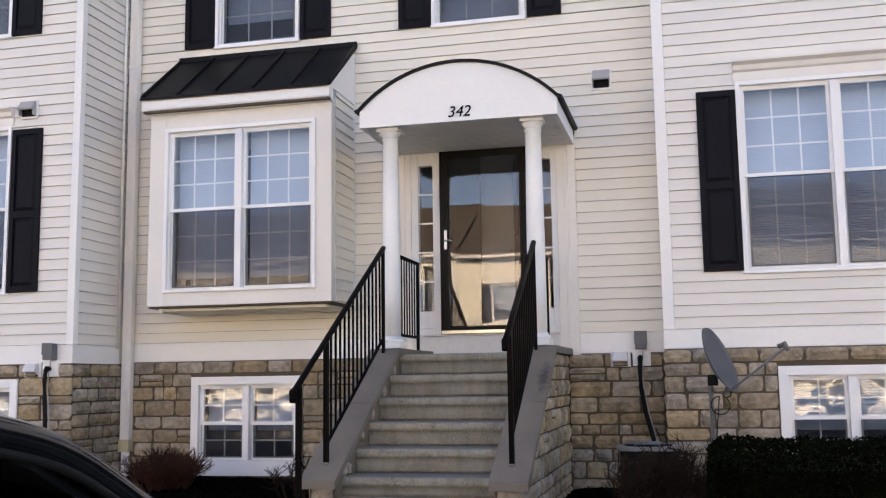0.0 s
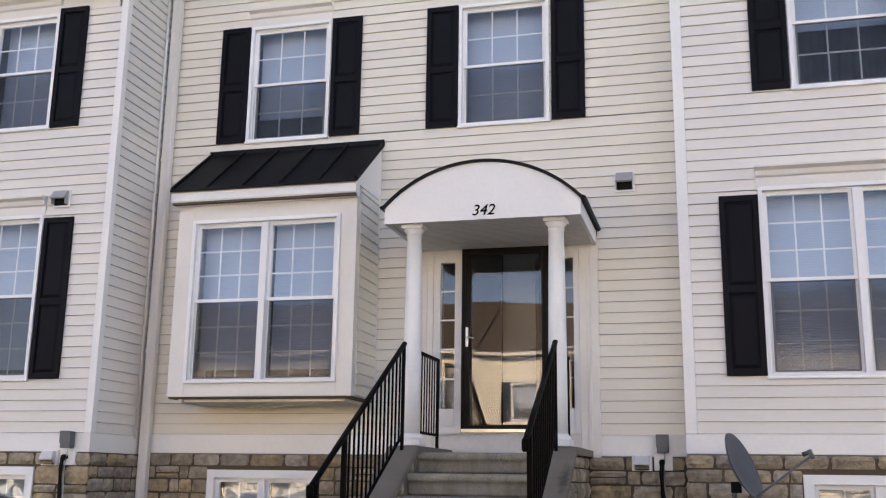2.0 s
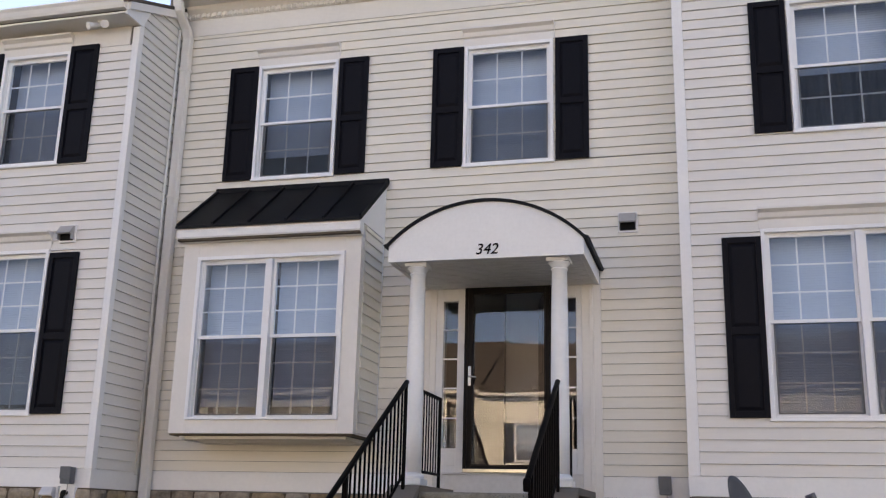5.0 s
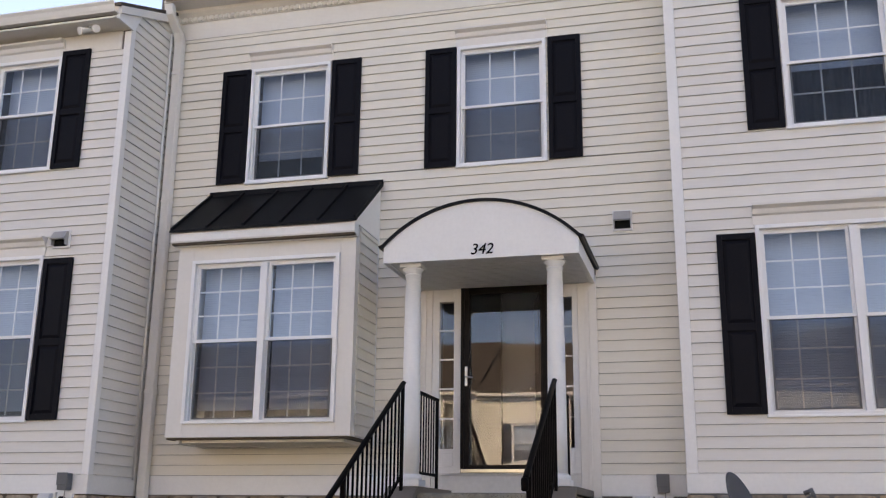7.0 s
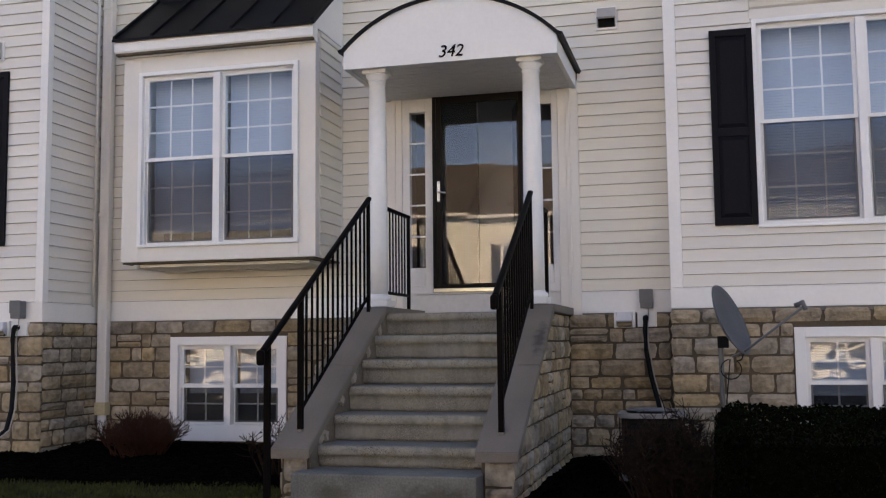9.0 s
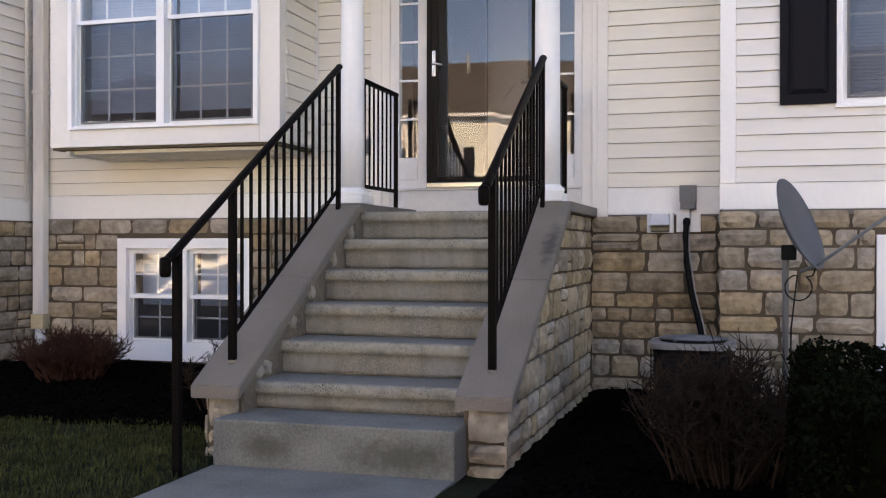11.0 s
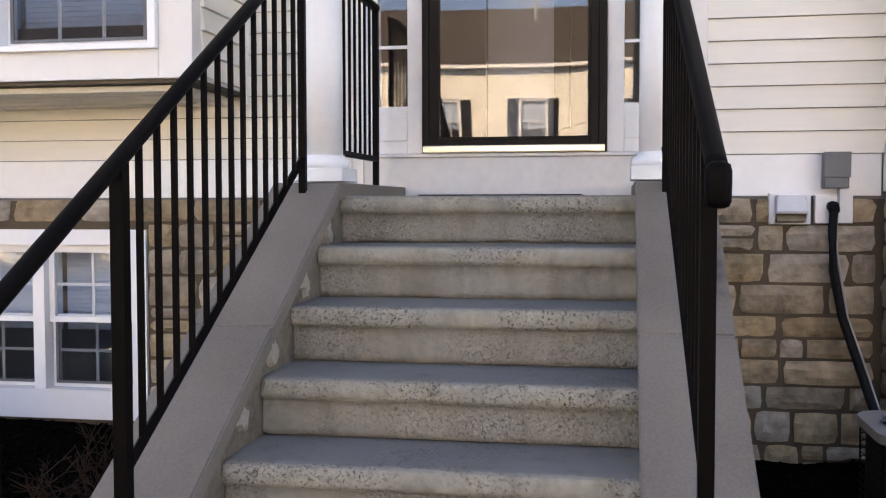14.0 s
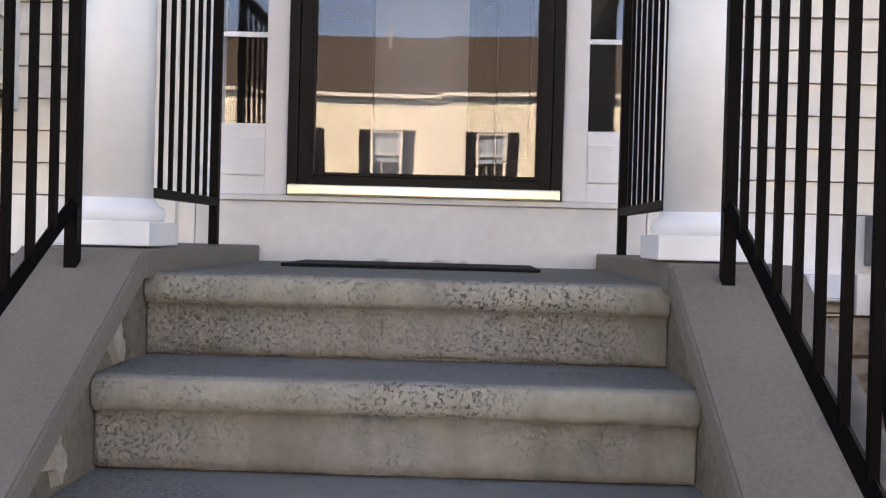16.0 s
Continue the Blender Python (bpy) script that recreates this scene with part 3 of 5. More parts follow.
trim("skirt_board", "white skirt board above the stone", a=(XL + 0.02, -0.95, -0.013, 0, BAND0, BAND1), b=(0.92, XR - 0.025, -0.013, 0, BAND0, BAND1),
     c=(XR - 0.022, 8.4, YR - 0.013, YR, BAND0 + 0.02, BAND1), d=(-9.0, XL + 0.013, YL - 0.013, YL, BAND0 - 0.02, BAND1 - 0.03), e=(XL, XL + 0.013, YL, -0.12, BAND0 - 0.02, BAND1 - 0.03),
     f=(XR - 0.022, XR, YR, -0.026, BAND0 + 0.02, BAND1))
trim("corner_board", "white corner post of the siding", a=(XR - 0.02, XR + 0.085, YR - 0.024, YR, BAND1, 6.95), b=(XL - 0.062, XL + 0.022, YL - 0.024, YL, BAND1 - 0.03, 6.35), c=(XL, XL + 0.022, YL, YL + 0.06, BAND1 - 0.03, 6.42))
trim("frieze", "cream frieze board under the eave", TRIMCREAM, a=(XL + 0.02, XR - 0.02, -0.03, 0, 6.68, 6.90), b=(XR, 8.4, YR - 0.03, YR, 6.9, 7.02), c=(-9.0, XL - 0.096, YL - 0.018, YL, 6.14, 6.37))

# cornice with dentils, soffits, gutters, roofs
cornice = thing("cornice", (XL, -0.1, 6.9), "cream cornice with a row of small dentils", "cornice", kind="structure")
part("moulding", prism([(0, 6.90), (-0.05, 6.90), (-0.06, 6.92), (-0.06, 6.955), (-0.12, 7.0), (-0.14, 7.03), (0, 7.03)], XL + 0.02, XR - 0.02), TRIMCREAM, cornice)
bm = bmesh.new()
k = XL + 0.05
while k < XR - 0.06:
    box(bm, k, k + 0.035, -0.085, -0.055, 6.905, 6.952)
    k += 0.07
part("dentils", bm, TRIMCREAM, cornice)
whole("soffit", boxes((XL, XR, -0.36, 0, 7.03, 7.06), (XR, 8.5, YR - 0.36, YR, 7.03, 7.06)), TRIMCREAM, "cream soffit under the eave", "soffit", kind="structure")


def gutter(name, x0, x1, y, z, label):
    prof = [(y, z), (y - 0.07, z), (y - 0.085, z + 0.03), (y - 0.10, z + 0.075), (y - 0.12, z + 0.10), (y - 0.12, z + 0.115), (y - 0.112, z + 0.115), (y - 0.07, z + 0.012), (y - 0.008, z + 0.012), (y - 0.008, z + 0.115), (y, z + 0.115)]
    return whole(name, prism(prof, x0, x1), TRIMCREAM, label, "gutter", at=(x0, y, z), kind="structure")


gutter("gutter", XL + 0.03, XR, -0.36, 7.04, "cream metal gutter along the eave")
gutter("gutter", XR, 8.5, YR - 0.36, 7.04, "cream metal gutter along the eave")
gutter("gutter", -11.2, XL + 0.02, YL - 0.30, 6.41, "cream metal gutter of the projecting house")
roof_l = thing("roof_left", (XL, YL, 6.45), "dark shingle roof of the projecting house", "roof", kind="structure")
part("roof_slope", prism([(YL - 0.33, 6.50), (YL - 0.33, 6.54), (3.5, 8.49), (6.4, 7.6), (6.4, 7.5), (3.5, 8.45)], -11.3, XL + 0.06), SHINGLE, roof_l)
part("soffit_board", boxes((-11.2, XL, YL - 0.31, YL, 6.37, 6.395)), TRIMCREAM, roof_l)
part("eave_end", prism([(YL - 0.30, 6.36), (YL - 0.30, 6.50), (YL + 0.20, 6.70), (YL + 0.02, 6.36)], XL + 0.001, XL + 0.03), WHITE, roof_l)
part("rake_board", prism([(YL - 0.30, 6.42), (YL - 0.30, 6.51), (0.1, rake(0.1) + 0.03), (0.1, rake(0.1) - 0.07)], XL + 0.031, XL + 0.056), TRIMCREAM, roof_l)
roof_c = thing("roof_main", (0, -0.4, 7.1), "dark shingle roof of the town houses", "roof", kind="structure")
part("roof_slope", prism([(-0.42, 7.10), (-0.42, 7.14), (3.0, 9.3), (6.4, 7.2), (6.4, 7.1), (3.0, 9.2)], XL + 0.0, XR), SHINGLE, roof_c)
part("roof_slope", prism([(YR - 0.42, 7.10), (YR - 0.42, 7.14), (3.0, 9.35), (6.4, 7.2), (6.4, 7.1), (3.0, 9.25)], XR, 8.7), SHINGLE, roof_c)


# ---- windows ----
def sash(owner, x0, x1, y, z0, z1, cols, rows, screened, glass=GLASS):
    """One sash: stiles and rails, glass, grille bars, and an insect screen before a lower one."""
    w = 0.030
    s = part("sash", boxes((x0, x0 + w, y, y + 0.035, z0, z1), (x1 - w, x1, y, y + 0.035, z0, z1), (x0 + w, x1 - w, y + 0.001, y + 0.034, z0, z0 + w), (x0 + w, x1 - w, y + 0.001, y + 0.034, z1 - w, z1)), VINYL, owner)
    g = part("pane", boxes((x0 + w, x1 - w, y + 0.014, y + 0.02, z0 + w, z1 - w)), glass, s)
    g.visible_shadow = False
    a0, a1, b0, b1 = x0 + w, x1 - w, z0 + w, z1 - w
    for i in range(1, cols):
        x = a0 + (a1 - a0) * i / cols
        part("grille_bar", boxes((x - 0.008, x + 0.008, y + 0.021, y + 0.027, b0, b1)), VINYL, s)
    for i in range(1, rows):
        z = b0 + (b1 - b0) * i / rows
        part("grille_bar", boxes((a0, a1, y + 0.0215, y + 0.0275, z - 0.008, z + 0.008)), VINYL, s)
    if screened:
        sc = part("screen", boxes((a0, a1, y - 0.012, y - 0.011, b0, b1)), SCREEN, s)
        part("screen_frame", boxes((a0 - 0.006, a0 + 0.010, y - 0.016, y - 0.006, b0 - 0.006, b1 + 0.006), (a1 - 0.010, a1 + 0.006, y - 0.016, y - 0.006, b0 - 0.006, b1 + 0.006), (a0 + 0.01, a1 - 0.01, y - 0.015, y - 0.007, b0 - 0.006, b0 + 0.008)), GALV, s)


def blinds(owner, x0, x1, y, z0, z1, mat=BLIND):
    """Closed horizontal slats."""
    verts, faces = [], []
    z = z0
    while z < z1:
        k = len(verts)
        verts += [(x0, y - 0.004, z), (x1, y - 0.004, z), (x1, y + 0.003, z + 0.027), (x0, y + 0.003, z + 0.027), (x0, y - 0.002, z - 0.002), (x1, y - 0.002, z - 0.002), (x1, y + 0.005, z + 0.025), (x0, y + 0.005, z + 0.025)]
        faces += [(k, k + 1, k + 2, k + 3), (k + 7, k + 6, k + 5, k + 4), (k, k + 4, k + 5, k + 1)]
        z += 0.025
    me = bpy.data.meshes.new("blind")
    o = ORIGIN[owner.name]
    me.from_pydata([Vector(v) - o for v in verts], [], faces)
    me.materials.append(mat)
    ob = new("blind", me)
    ob.parent = owner
    ORIGIN[ob.name] = o
    tagged(ob, "lowered blind of pale slats")


def window(name, rect, y, units, cols, rows, label, meet=None, crown=True, blind=0.12, drape=None, trimw=0.038, sill=True, depth=0.10, foot=0.0, glass=GLASS):
    """A double-hung window in its opening: casing, crown, frame, sashes, glass and what hangs behind them."""
    x0, x1, z0, z1 = rect
    ob = thing(name, ((x0 + x1) / 2, y, z0), label, "window", kind="structure")
    f = trimw
    part("casing", boxes((x0, x0 + f, y - 0.035, y + 0.05, z0, z1), (x1 - f, x1, y - 0.035, y + 0.05, z0, z1), (x0 + f, x1 - f, y - 0.034, y + 0.05, z1 - f, z1), (x0 + f, x1 - f, y - 0.034, y + 0.05, z0, z0 + f * 0.7 + foot), bevel=0.003), VINYL, ob)
    part("window_frame", boxes((x0 + f, x0 + f + 0.012, y + 0.012, y + depth, z0 + f * 0.7 + foot, z1 - f), (x1 - f - 0.012, x1 - f, y + 0.012, y + depth, z0 + f * 0.7 + foot, z1 - f), (x0 + f, x1 - f, y + 0.012, y + depth, z1 - f - 0.012, z1 - f)), VINYL, ob)
    if sill:
        part("window_sill", boxes((x0 - 0.01, x1 + 0.01, y - 0.045, y, z0 - 0.022, z0), bevel=0.004), VINYL, ob)
    if crown:
        part("crown", prism([(y, z1 + 0.002), (y - 0.028, z1 + 0.002), (y - 0.028, z1 + 0.09), (y - 0.05, z1 + 0.105), (y - 0.065, z1 + 0.15), (y - 0.11, z1 + 0.175), (y - 0.11, z1 + 0.195), (y, z1 + 0.20)], x0 - 0.015, x1 + 0.015), TRIMCREAM, ob)
    a, b, c, d = x0 + f + 0.012, x1 - f - 0.012, z0 + f * 0.7 + foot, z1 - f - 0.012
    m = meet if meet else (c + d) / 2
    mull = 0.07
    wide = (b - a - mull * (units - 1)) / units
    for k in range(units):
        u0 = a + k * (wide + mull)
        u1 = u0 + wide
        if k:
            part("mullion", boxes((u0 - mull + 0.001, u0 - 0.001, y - 0.03, y + depth, c, d), bevel=0.003), VINYL, ob)
        sash(ob, u0, u1, y + 0.02, m - 0.02, d, cols, rows, False, glass)
        sash(ob, u0, u1, y + 0.052, c, m + 0.02, cols, rows, True, glass)
        if blind is not None:
            blinds(ob, u0 - 0.02, u1 + 0.02, y + 0.24, c + blind, d + 0.05)
    if drape:
        bm = bmesh.new()
        n = 60
        rowv = [[bm.verts.new((a + (b - a) * i / n, y + 0.28 + 0.025 * math.sin(i * 1.1) + 0.01 * math.sin(i * 2.7), z)) for i in range(n + 1)] for z in (c, m + 0.05)]
        for i in range(n):
            bm.faces.new((rowv[0][i], rowv[0][i + 1], rowv[1][i + 1], rowv[1][i])).smooth = True
        bmesh.ops.solidify(bm, geom=bm.faces, thickness=0.004)
        part("curtain", bm, CURTAIN, ob, "dark blue curtain in folds")
    return ob


window("window_1", W1, 0, 1, 3, 2, "white double-hung window with grilles and a lowered blind", meet=5.49, blind=0.32)
window("window_2", W2, 0, 1, 3, 2, "white double-hung window with grilles and a closed blind", meet=5.49, blind=0.02)
window("window_3", RW, YR, 2, 3, 3, "wide white twin window with grilles and closed blinds", meet=2.94, blind=0.02)
window("window_4", RU, YR, 1, 3, 2, "white window with a dark blue curtain below", meet=5.50, blind=0.66, drape=True)
window("window_5", LW, YL, 2, 3, 3, "wide white twin window with blinds beside a black shutter", meet=2.92, blind=0.1)
window("window_6", LU, YL, 1, 3, 2, "white double-hung window with a closed blind", meet=5.48, blind=0.02)
window("window_7", BASE1, 0, 2, 2, 2, "white twin basement window set in the stone wall", meet=0.655, crown=False, blind=0.30, trimw=0.085, sill=False, foot=0.10, glass=RIPPLED)
window("window_8", RB, YR, 2, 2, 2, "white twin basement window set in the stone wall", meet=0.70, crown=False, blind=0.30, trimw=0.085, sill=False, foot=0.10, glass=RIPPLED)
window("window_9", LB, YL, 2, 2, 2, "white twin basement window of the projecting house", meet=0.655, crown=False, blind=0.30, trimw=0.085, sill=False, foot=0.10, glass=RIPPLED)


def shutter(w, h):
    """A raised-panel shutter, its foot at the origin."""
    t = thing("shutter", (0, 0, 0), "black raised-panel shutter fixed to cream siding", "shutter", group="black shutters")
    f = 0.05
    mid = h * 0.47
    part("stile", boxes((-w / 2, -w / 2 + f, -0.03, 0, 0, h), bevel=0.004), SHUTTER, t)
    part("stile", boxes((w / 2 - f, w / 2, -0.03, 0, 0, h), bevel=0.004), SHUTTER, t)
    for a, b in ((0, f * 1.2), (mid - f * 0.7, mid + f * 0.7), (h - f * 1.2, h)):
        part("rail", boxes((-w / 2 + f, w / 2 - f, -0.029, 0, a, b), bevel=0.003), SHUTTER, t)
    for a, b in ((f * 1.2, mid - f * 0.7), (mid + f * 0.7, h - f * 1.2)):
        x0, x1 = -w / 2 + f, w / 2 - f
        bm = boxes((x0, x1, -0.012, 0, a, b))
        q = [bm.verts.new(p) for p in ((x0 + 0.008, -0.012, a + 0.008), (x1 - 0.008, -0.012, a + 0.008), (x1 - 0.008, -0.012, b - 0.008), (x0 + 0.008, -0.012, b - 0.008), (x0 + 0.04, -0.026, a + 0.04), (x1 - 0.04, -0.026, a + 0.04), (x1 - 0.04, -0.026, b - 0.04), (x0 + 0.04, -0.026, b - 0.04))]
        for i in range(4):
            bm.faces.new((q[i], q[(i + 1) % 4], q[4 + (i + 1) % 4], q[4 + i]))
        bm.faces.new(q[4:])
        part("panel", bm, SHUTTER, t)
    return t


s1 = shutter(0.355, 1.41)
s1.location = (-3.225, -0.016, 4.79)
for x, y, z in ((-1.85, -0.016, 4.79), (-0.73, -0.016, 4.79), (0.65, -0.016, 4.79), (2.66, YR - 0.016, 4.80), (4.07, YR - 0.016, 4.80)):
    copy_thing(s1, pose(x, y, z))
s2 = shutter(0.36, 1.715)
s2.location = (2.30, YR - 0.016, 2.04)
copy_thing(s2, pose(4.43, YR - 0.016, 2.04))
s3 = shutter(0.355, 1.715)
s3.location = (-4.672, YL - 0.016, 2.03)
copy_thing(s1, pose(-4.735, YL - 0.016, 4.77))
copy_thing(s1, pose(-5.985, YL - 0.016, 4.77))

# ---- bay window ----
BY = -0.70
bay = thing("bay_window", (-2.42, 0, 1.86), "boxed bay window in white trim under a black metal roof", "bay window")
bx0, bx1 = -3.42, -1.42
part("face_board", boxes((bx0, -3.235, BY, BY + 0.1, 1.86, 3.86), (-1.585, bx1, BY, BY + 0.1, 1.86, 3.86), (-3.235, -1.585, BY, BY + 0.1, 3.70, 3.86), (-3.235, -1.585, BY, BY + 0.1, 1.86, 2.0), bevel=0.004), TRIMCREAM, bay)
# Brown strip puts the dark of the recess behind the face board into colour.
part("base_strip", boxes((bx0 + 0.01, bx1 - 0.01, BY + 0.02, -0.001, 1.842, 1.8595)), RECESSWOOD, bay, "brown strip for the dark recess under the bay")
# The warm cream also carries the light bounced onto the underside.
for k in range(3):
    part("soffit_panel", boxes((bx0 + 0.145, bx1 - 0.10, BY + 0.10 + k * 0.165, BY + 0.263 + k * 0.165, 1.812 - 0.003 * k, 1.841), bevel=0.003), CREAMSIDING, bay)
part("fascia_strip", boxes((bx0 - 0.03, bx1 + 0.012, BY - 0.108, BY - 0.045, 3.864, 3.8845)), RECESSWOOD, bay, "bare brown wood under the fascia")
part("floor_board", boxes((bx0 + 0.02, bx1 - 0.02, BY + 0.1, 0.1, 1.861, 1.95)), WHITE, bay)
part("support_ledger", boxes((bx0 + 0.10, bx1 - 0.10, -0.10, -0.016, 1.795, 1.84), (bx0 + 0.10, bx0 + 0.14, BY + 0.06, -0.1, 1.80, 1.84), bevel=0.004), TRIMCREAM, bay)
part("side_panel", boxes((bx0, bx0 + 0.06, BY + 0.1, 0, 1.86, 4.0)), WHITE, bay)
sp = part("side_panel", boxes((bx1 - 0.06, bx1 - 0.002, BY + 0.1, 0, 1.86, 4.0)), WHITE, bay)
siding(sp, Face("east", bx1 - 0.002), BY + 0.1, -0.05, 1.87, 3.99, [], mat=CREAMSIDING)
part("corner_post", boxes((bx1 - 0.004, bx1 + 0.014, -0.05, -0.012, 1.80, 4.55), bevel=0.003), WHITE, bay)
part("fascia", prism([(BY, 3.86), (BY - 0.05, 3.86), (BY - 0.07, 3.885), (BY - 0.11, 3.885), (BY - 0.12, 3.90), (BY - 0.12, 4.0), (BY, 4.0)], bx0 - 0.04, bx1 + 0.02), WHITE, bay)
part("cheek", prism([(BY - 0.12, 4.0), (0, 4.0), (0, 4.60)], bx1 - 0.03, bx1 + 0.016), WHITE, bay)
part("cheek", prism([(BY - 0.12, 4.0), (0, 4.0), (0, 4.60)], bx0 - 0.03, bx0 + 0.02), WHITE, bay)
roof = part("metal_roof", prism([(BY - 0.15, 3.99), (BY - 0.15, 4.015), (-0.01, 4.665), (-0.01, 4.63)], bx0 - 0.05, bx1 + 0.045), METALROOF, bay, "black standing-seam metal roof")
for k in range(6):
    x = bx0 - 0.04 + (bx1 - bx0 + 0.08) * k / 5 + (0.012 if k == 0 else -0.012 if k == 5 else 0)
    part("seam", prism([(BY - 0.15, 4.014), (BY - 0.15, 4.045), (-0.01, 4.695), (-0.01, 4.664)], x - 0.012, x + 0.012), METALROOF, roof)
part("flashing", boxes((bx0 - 0.05, bx1 + 0.045, -0.035, -0.003, 4.64, 4.70)), METALROOF, roof)
win = window("bay_sash_window", (-3.235, -1.585, 1.995, 3.70), BY, 2, 3, 3, "white twin sash window with blinds", meet=2.85, crown=False, blind=0.13, sill=False, depth=0.095)

# ---- portico ----
PX0, PX1, PY = -0.94, 0.91, -1.26
ZS, ZE, ZT = 3.415, 3.565, 3.965


def arch(x):
    """A flat segment of a circle over the portico's width."""
    half, high = (PX1 - PX0) / 2, ZT - ZE
    r = half * half / (2 * high) + high / 2
    u = min(abs(x - (PX0 + PX1) / 2), half)
    return ZE + math.sqrt(r * r - u * u) - (r - high)


portico = thing("portico", (0, PY, ZS), "white arched portico roof with the house number", "portico")
N = 36
xs = [PX0 + (PX1 - PX0) * (0.5 - 0.5 * math.cos(math.pi * k / N)) for k in range(N + 1)]
part("gable_face", prism([(PX0, ZS)] + [(x, arch(x)) for x in xs] + [(PX1, ZS)], PY, PY + 0.05, "y"), WHITE, portico)
part("side_board", boxes((PX1 - 0.045, PX1, PY + 0.05, 0, ZS, ZE - 0.005), bevel=0.003), WHITE, portico)
part("side_board", boxes((PX0, PX0 + 0.045, PY + 0.05, 0, ZS, ZE - 0.005), bevel=0.003), WHITE, portico)
soff = part("soffit_panel", boxes((PX0 + 0.045, PX1 - 0.045, PY + 0.05, 0, ZS + 0.03, ZS + 0.05)), WHITE, portico)
for k in range(12):
    a = PY + 0.055 + k * 0.1
    part("soffit_strip", boxes((PX0 + 0.05, PX1 - 0.05, a, a + 0.086, ZS + 0.008, ZS + 0.0305)), WHITE, soff)
outer = [(x + (0.035 if k == N else -0.035 if k == 0 else 0), arch(x) + (0.0 if 0 < k < N else -0.01)) for k, x in enumerate(xs)]
up = [(x * 1.015, z + 0.026) for x, z in outer]
part("arched_roof", prism(outer + up[::-1], PY - 0.025, 0, "y"), METALROOF, portico, "thin black curved roofing")
num = bpy.data.curves.new("number", "FONT")
num.body, num.size, num.extrude, num.shear = "342", 0.145, 0.004, 0.25
num.align_x = "CENTER"
num.materials.append(BLACKIRON)
ob = new("house_number", num)
ob.parent = portico
ob.matrix_basis = Matrix.Translation(Vector((0.01, PY - 0.005, 3.455)) - Vector((0, PY, ZS))) @ pose(0, 0, 0, 90, 0, 0)
tagged(ob, "black numerals 342")

CY = -1.09
for sx, CX in ((-1, 0.69), (1, 0.662)):
    col = thing("column", (sx * CX, CY, 1.37), "round white tapered porch column on a square plinth", "column", group="porch columns")
    part("plinth", boxes((sx * CX - 0.115, sx * CX + 0.115, CY - 0.115, CY + 0.115, 1.37, 1.425), bevel=0.004), WHITE, col)
    part("base_ring", lathe(bmesh.new(), [(0.105, 1.425), (0.112, 1.44), (0.108, 1.458), (0.092, 1.466), (0.09, 1.478)], sx * CX, CY), WHITE, col)
    part("shaft", lathe(bmesh.new(), [(0.083, 1.478), (0.083, 1.9), (0.081, 2.4), (0.076, 2.9), (0.070, 3.31), (0.078, 3.315), (0.078, 3.325), (0.071, 3.33)], sx * CX, CY), WHITE, col)
    part("capital", lathe(bmesh.new(), [(0.071, 3.33), (0.073, 3.345), (0.098, 3.372), (0.102, 3.385)], sx * CX, CY), WHITE, col)
    part("abacus", boxes((sx * CX - 0.105, sx * CX + 0.105, CY - 0.105, CY + 0.105, 3.385, 3.419), bevel=0.004), WHITE, col)

# ---- entrance ----
DX0, DX1 = -0.48, 0.44
surround = thing("door_surround", (0, 0, 1.30), "white entrance surround with two narrow sidelights", "door surround", kind="structure")
# Kick board and threshold carry the porch shade in their colour.
part("kick_board", boxes((-0.788, 0.728, -0.028, 0.1, 1.30, 1.515), bevel=0.004), SHADEWHITE, surround)
part("threshold", boxes((-0.788, 0.728, -0.045, 0.1, 1.516, 1.535), bevel=0.004), SHADEWHITE, surround)
part("header", boxes((DOOR[0] - 0.04, DOOR[1] + 0.07, -0.03, 0.1, 3.50, 3.62)), WHITE, surround)
for a, b in ((DOOR[0] - 0.05, -0.79), (0.73, DOOR[1] + 0.08)):
    part("pilaster", boxes((a, b, -0.03, 0.1, 1.30, 3.50), bevel=0.004), TRIMCREAM, surround)
    c = (a + b) / 2
    part("pilaster_fillet", boxes((c - 0.018, c + 0.018, -0.045, -0.029, 1.34, 3.48), bevel=0.004), TRIMCREAM, surround)
for g0, g1 in ((-0.715, -0.56), (0.525, 0.67)):
    x0, x1 = (-0.788, DX0 - 0.003) if g0 < 0 else (DX1 + 0.003, 0.728)
    sl = part("sidelight", boxes((x0, g0, -0.02, 0.06, 1.536, 3.498), (g1, x1, -0.02, 0.06, 1.536, 3.498), (g0, g1, -0.019, 0.06, 1.536, 1.775), (g0, g1, -0.019, 0.06, 3.29, 3.498), bevel=0.003), SHADEDOORWHITE, surround)
    part("panel_mould", boxes((g0 + 0.0, g1 - 0.0, -0.03, -0.018, 1.60, 1.73), bevel=0.005), SHADEDOORWHITE, sl)
    p = part("pane", boxes((g0, g1, 0.005, 0.012, 1.775, 3.29)), DOORGLASS, sl)
    p.visible_shadow = False
    for k in range(1, 5):
        z = 1.775 + (3.29 - 1.775) * k / 5
        part("grille_bar", boxes((g0, g1, -0.004, 0.004, z - 0.008, z + 0.008)), WHITE, sl)
storm = thing("door_1", ((DX0 + DX1) / 2, -0.03, 1.54), "dark bronze full-view storm door, closed, reflecting the street", "storm door", kind="structure")
part("door_frame", boxes((DX0, DX0 + 0.035, -0.05, 0.02, 1.536, 3.50), (DX1 - 0.035, DX1, -0.05, 0.02, 1.536, 3.50), (DX0 + 0.035, DX1 - 0.035, -0.05, 0.02, 3.46, 3.50), bevel=0.003), BRONZE, storm)
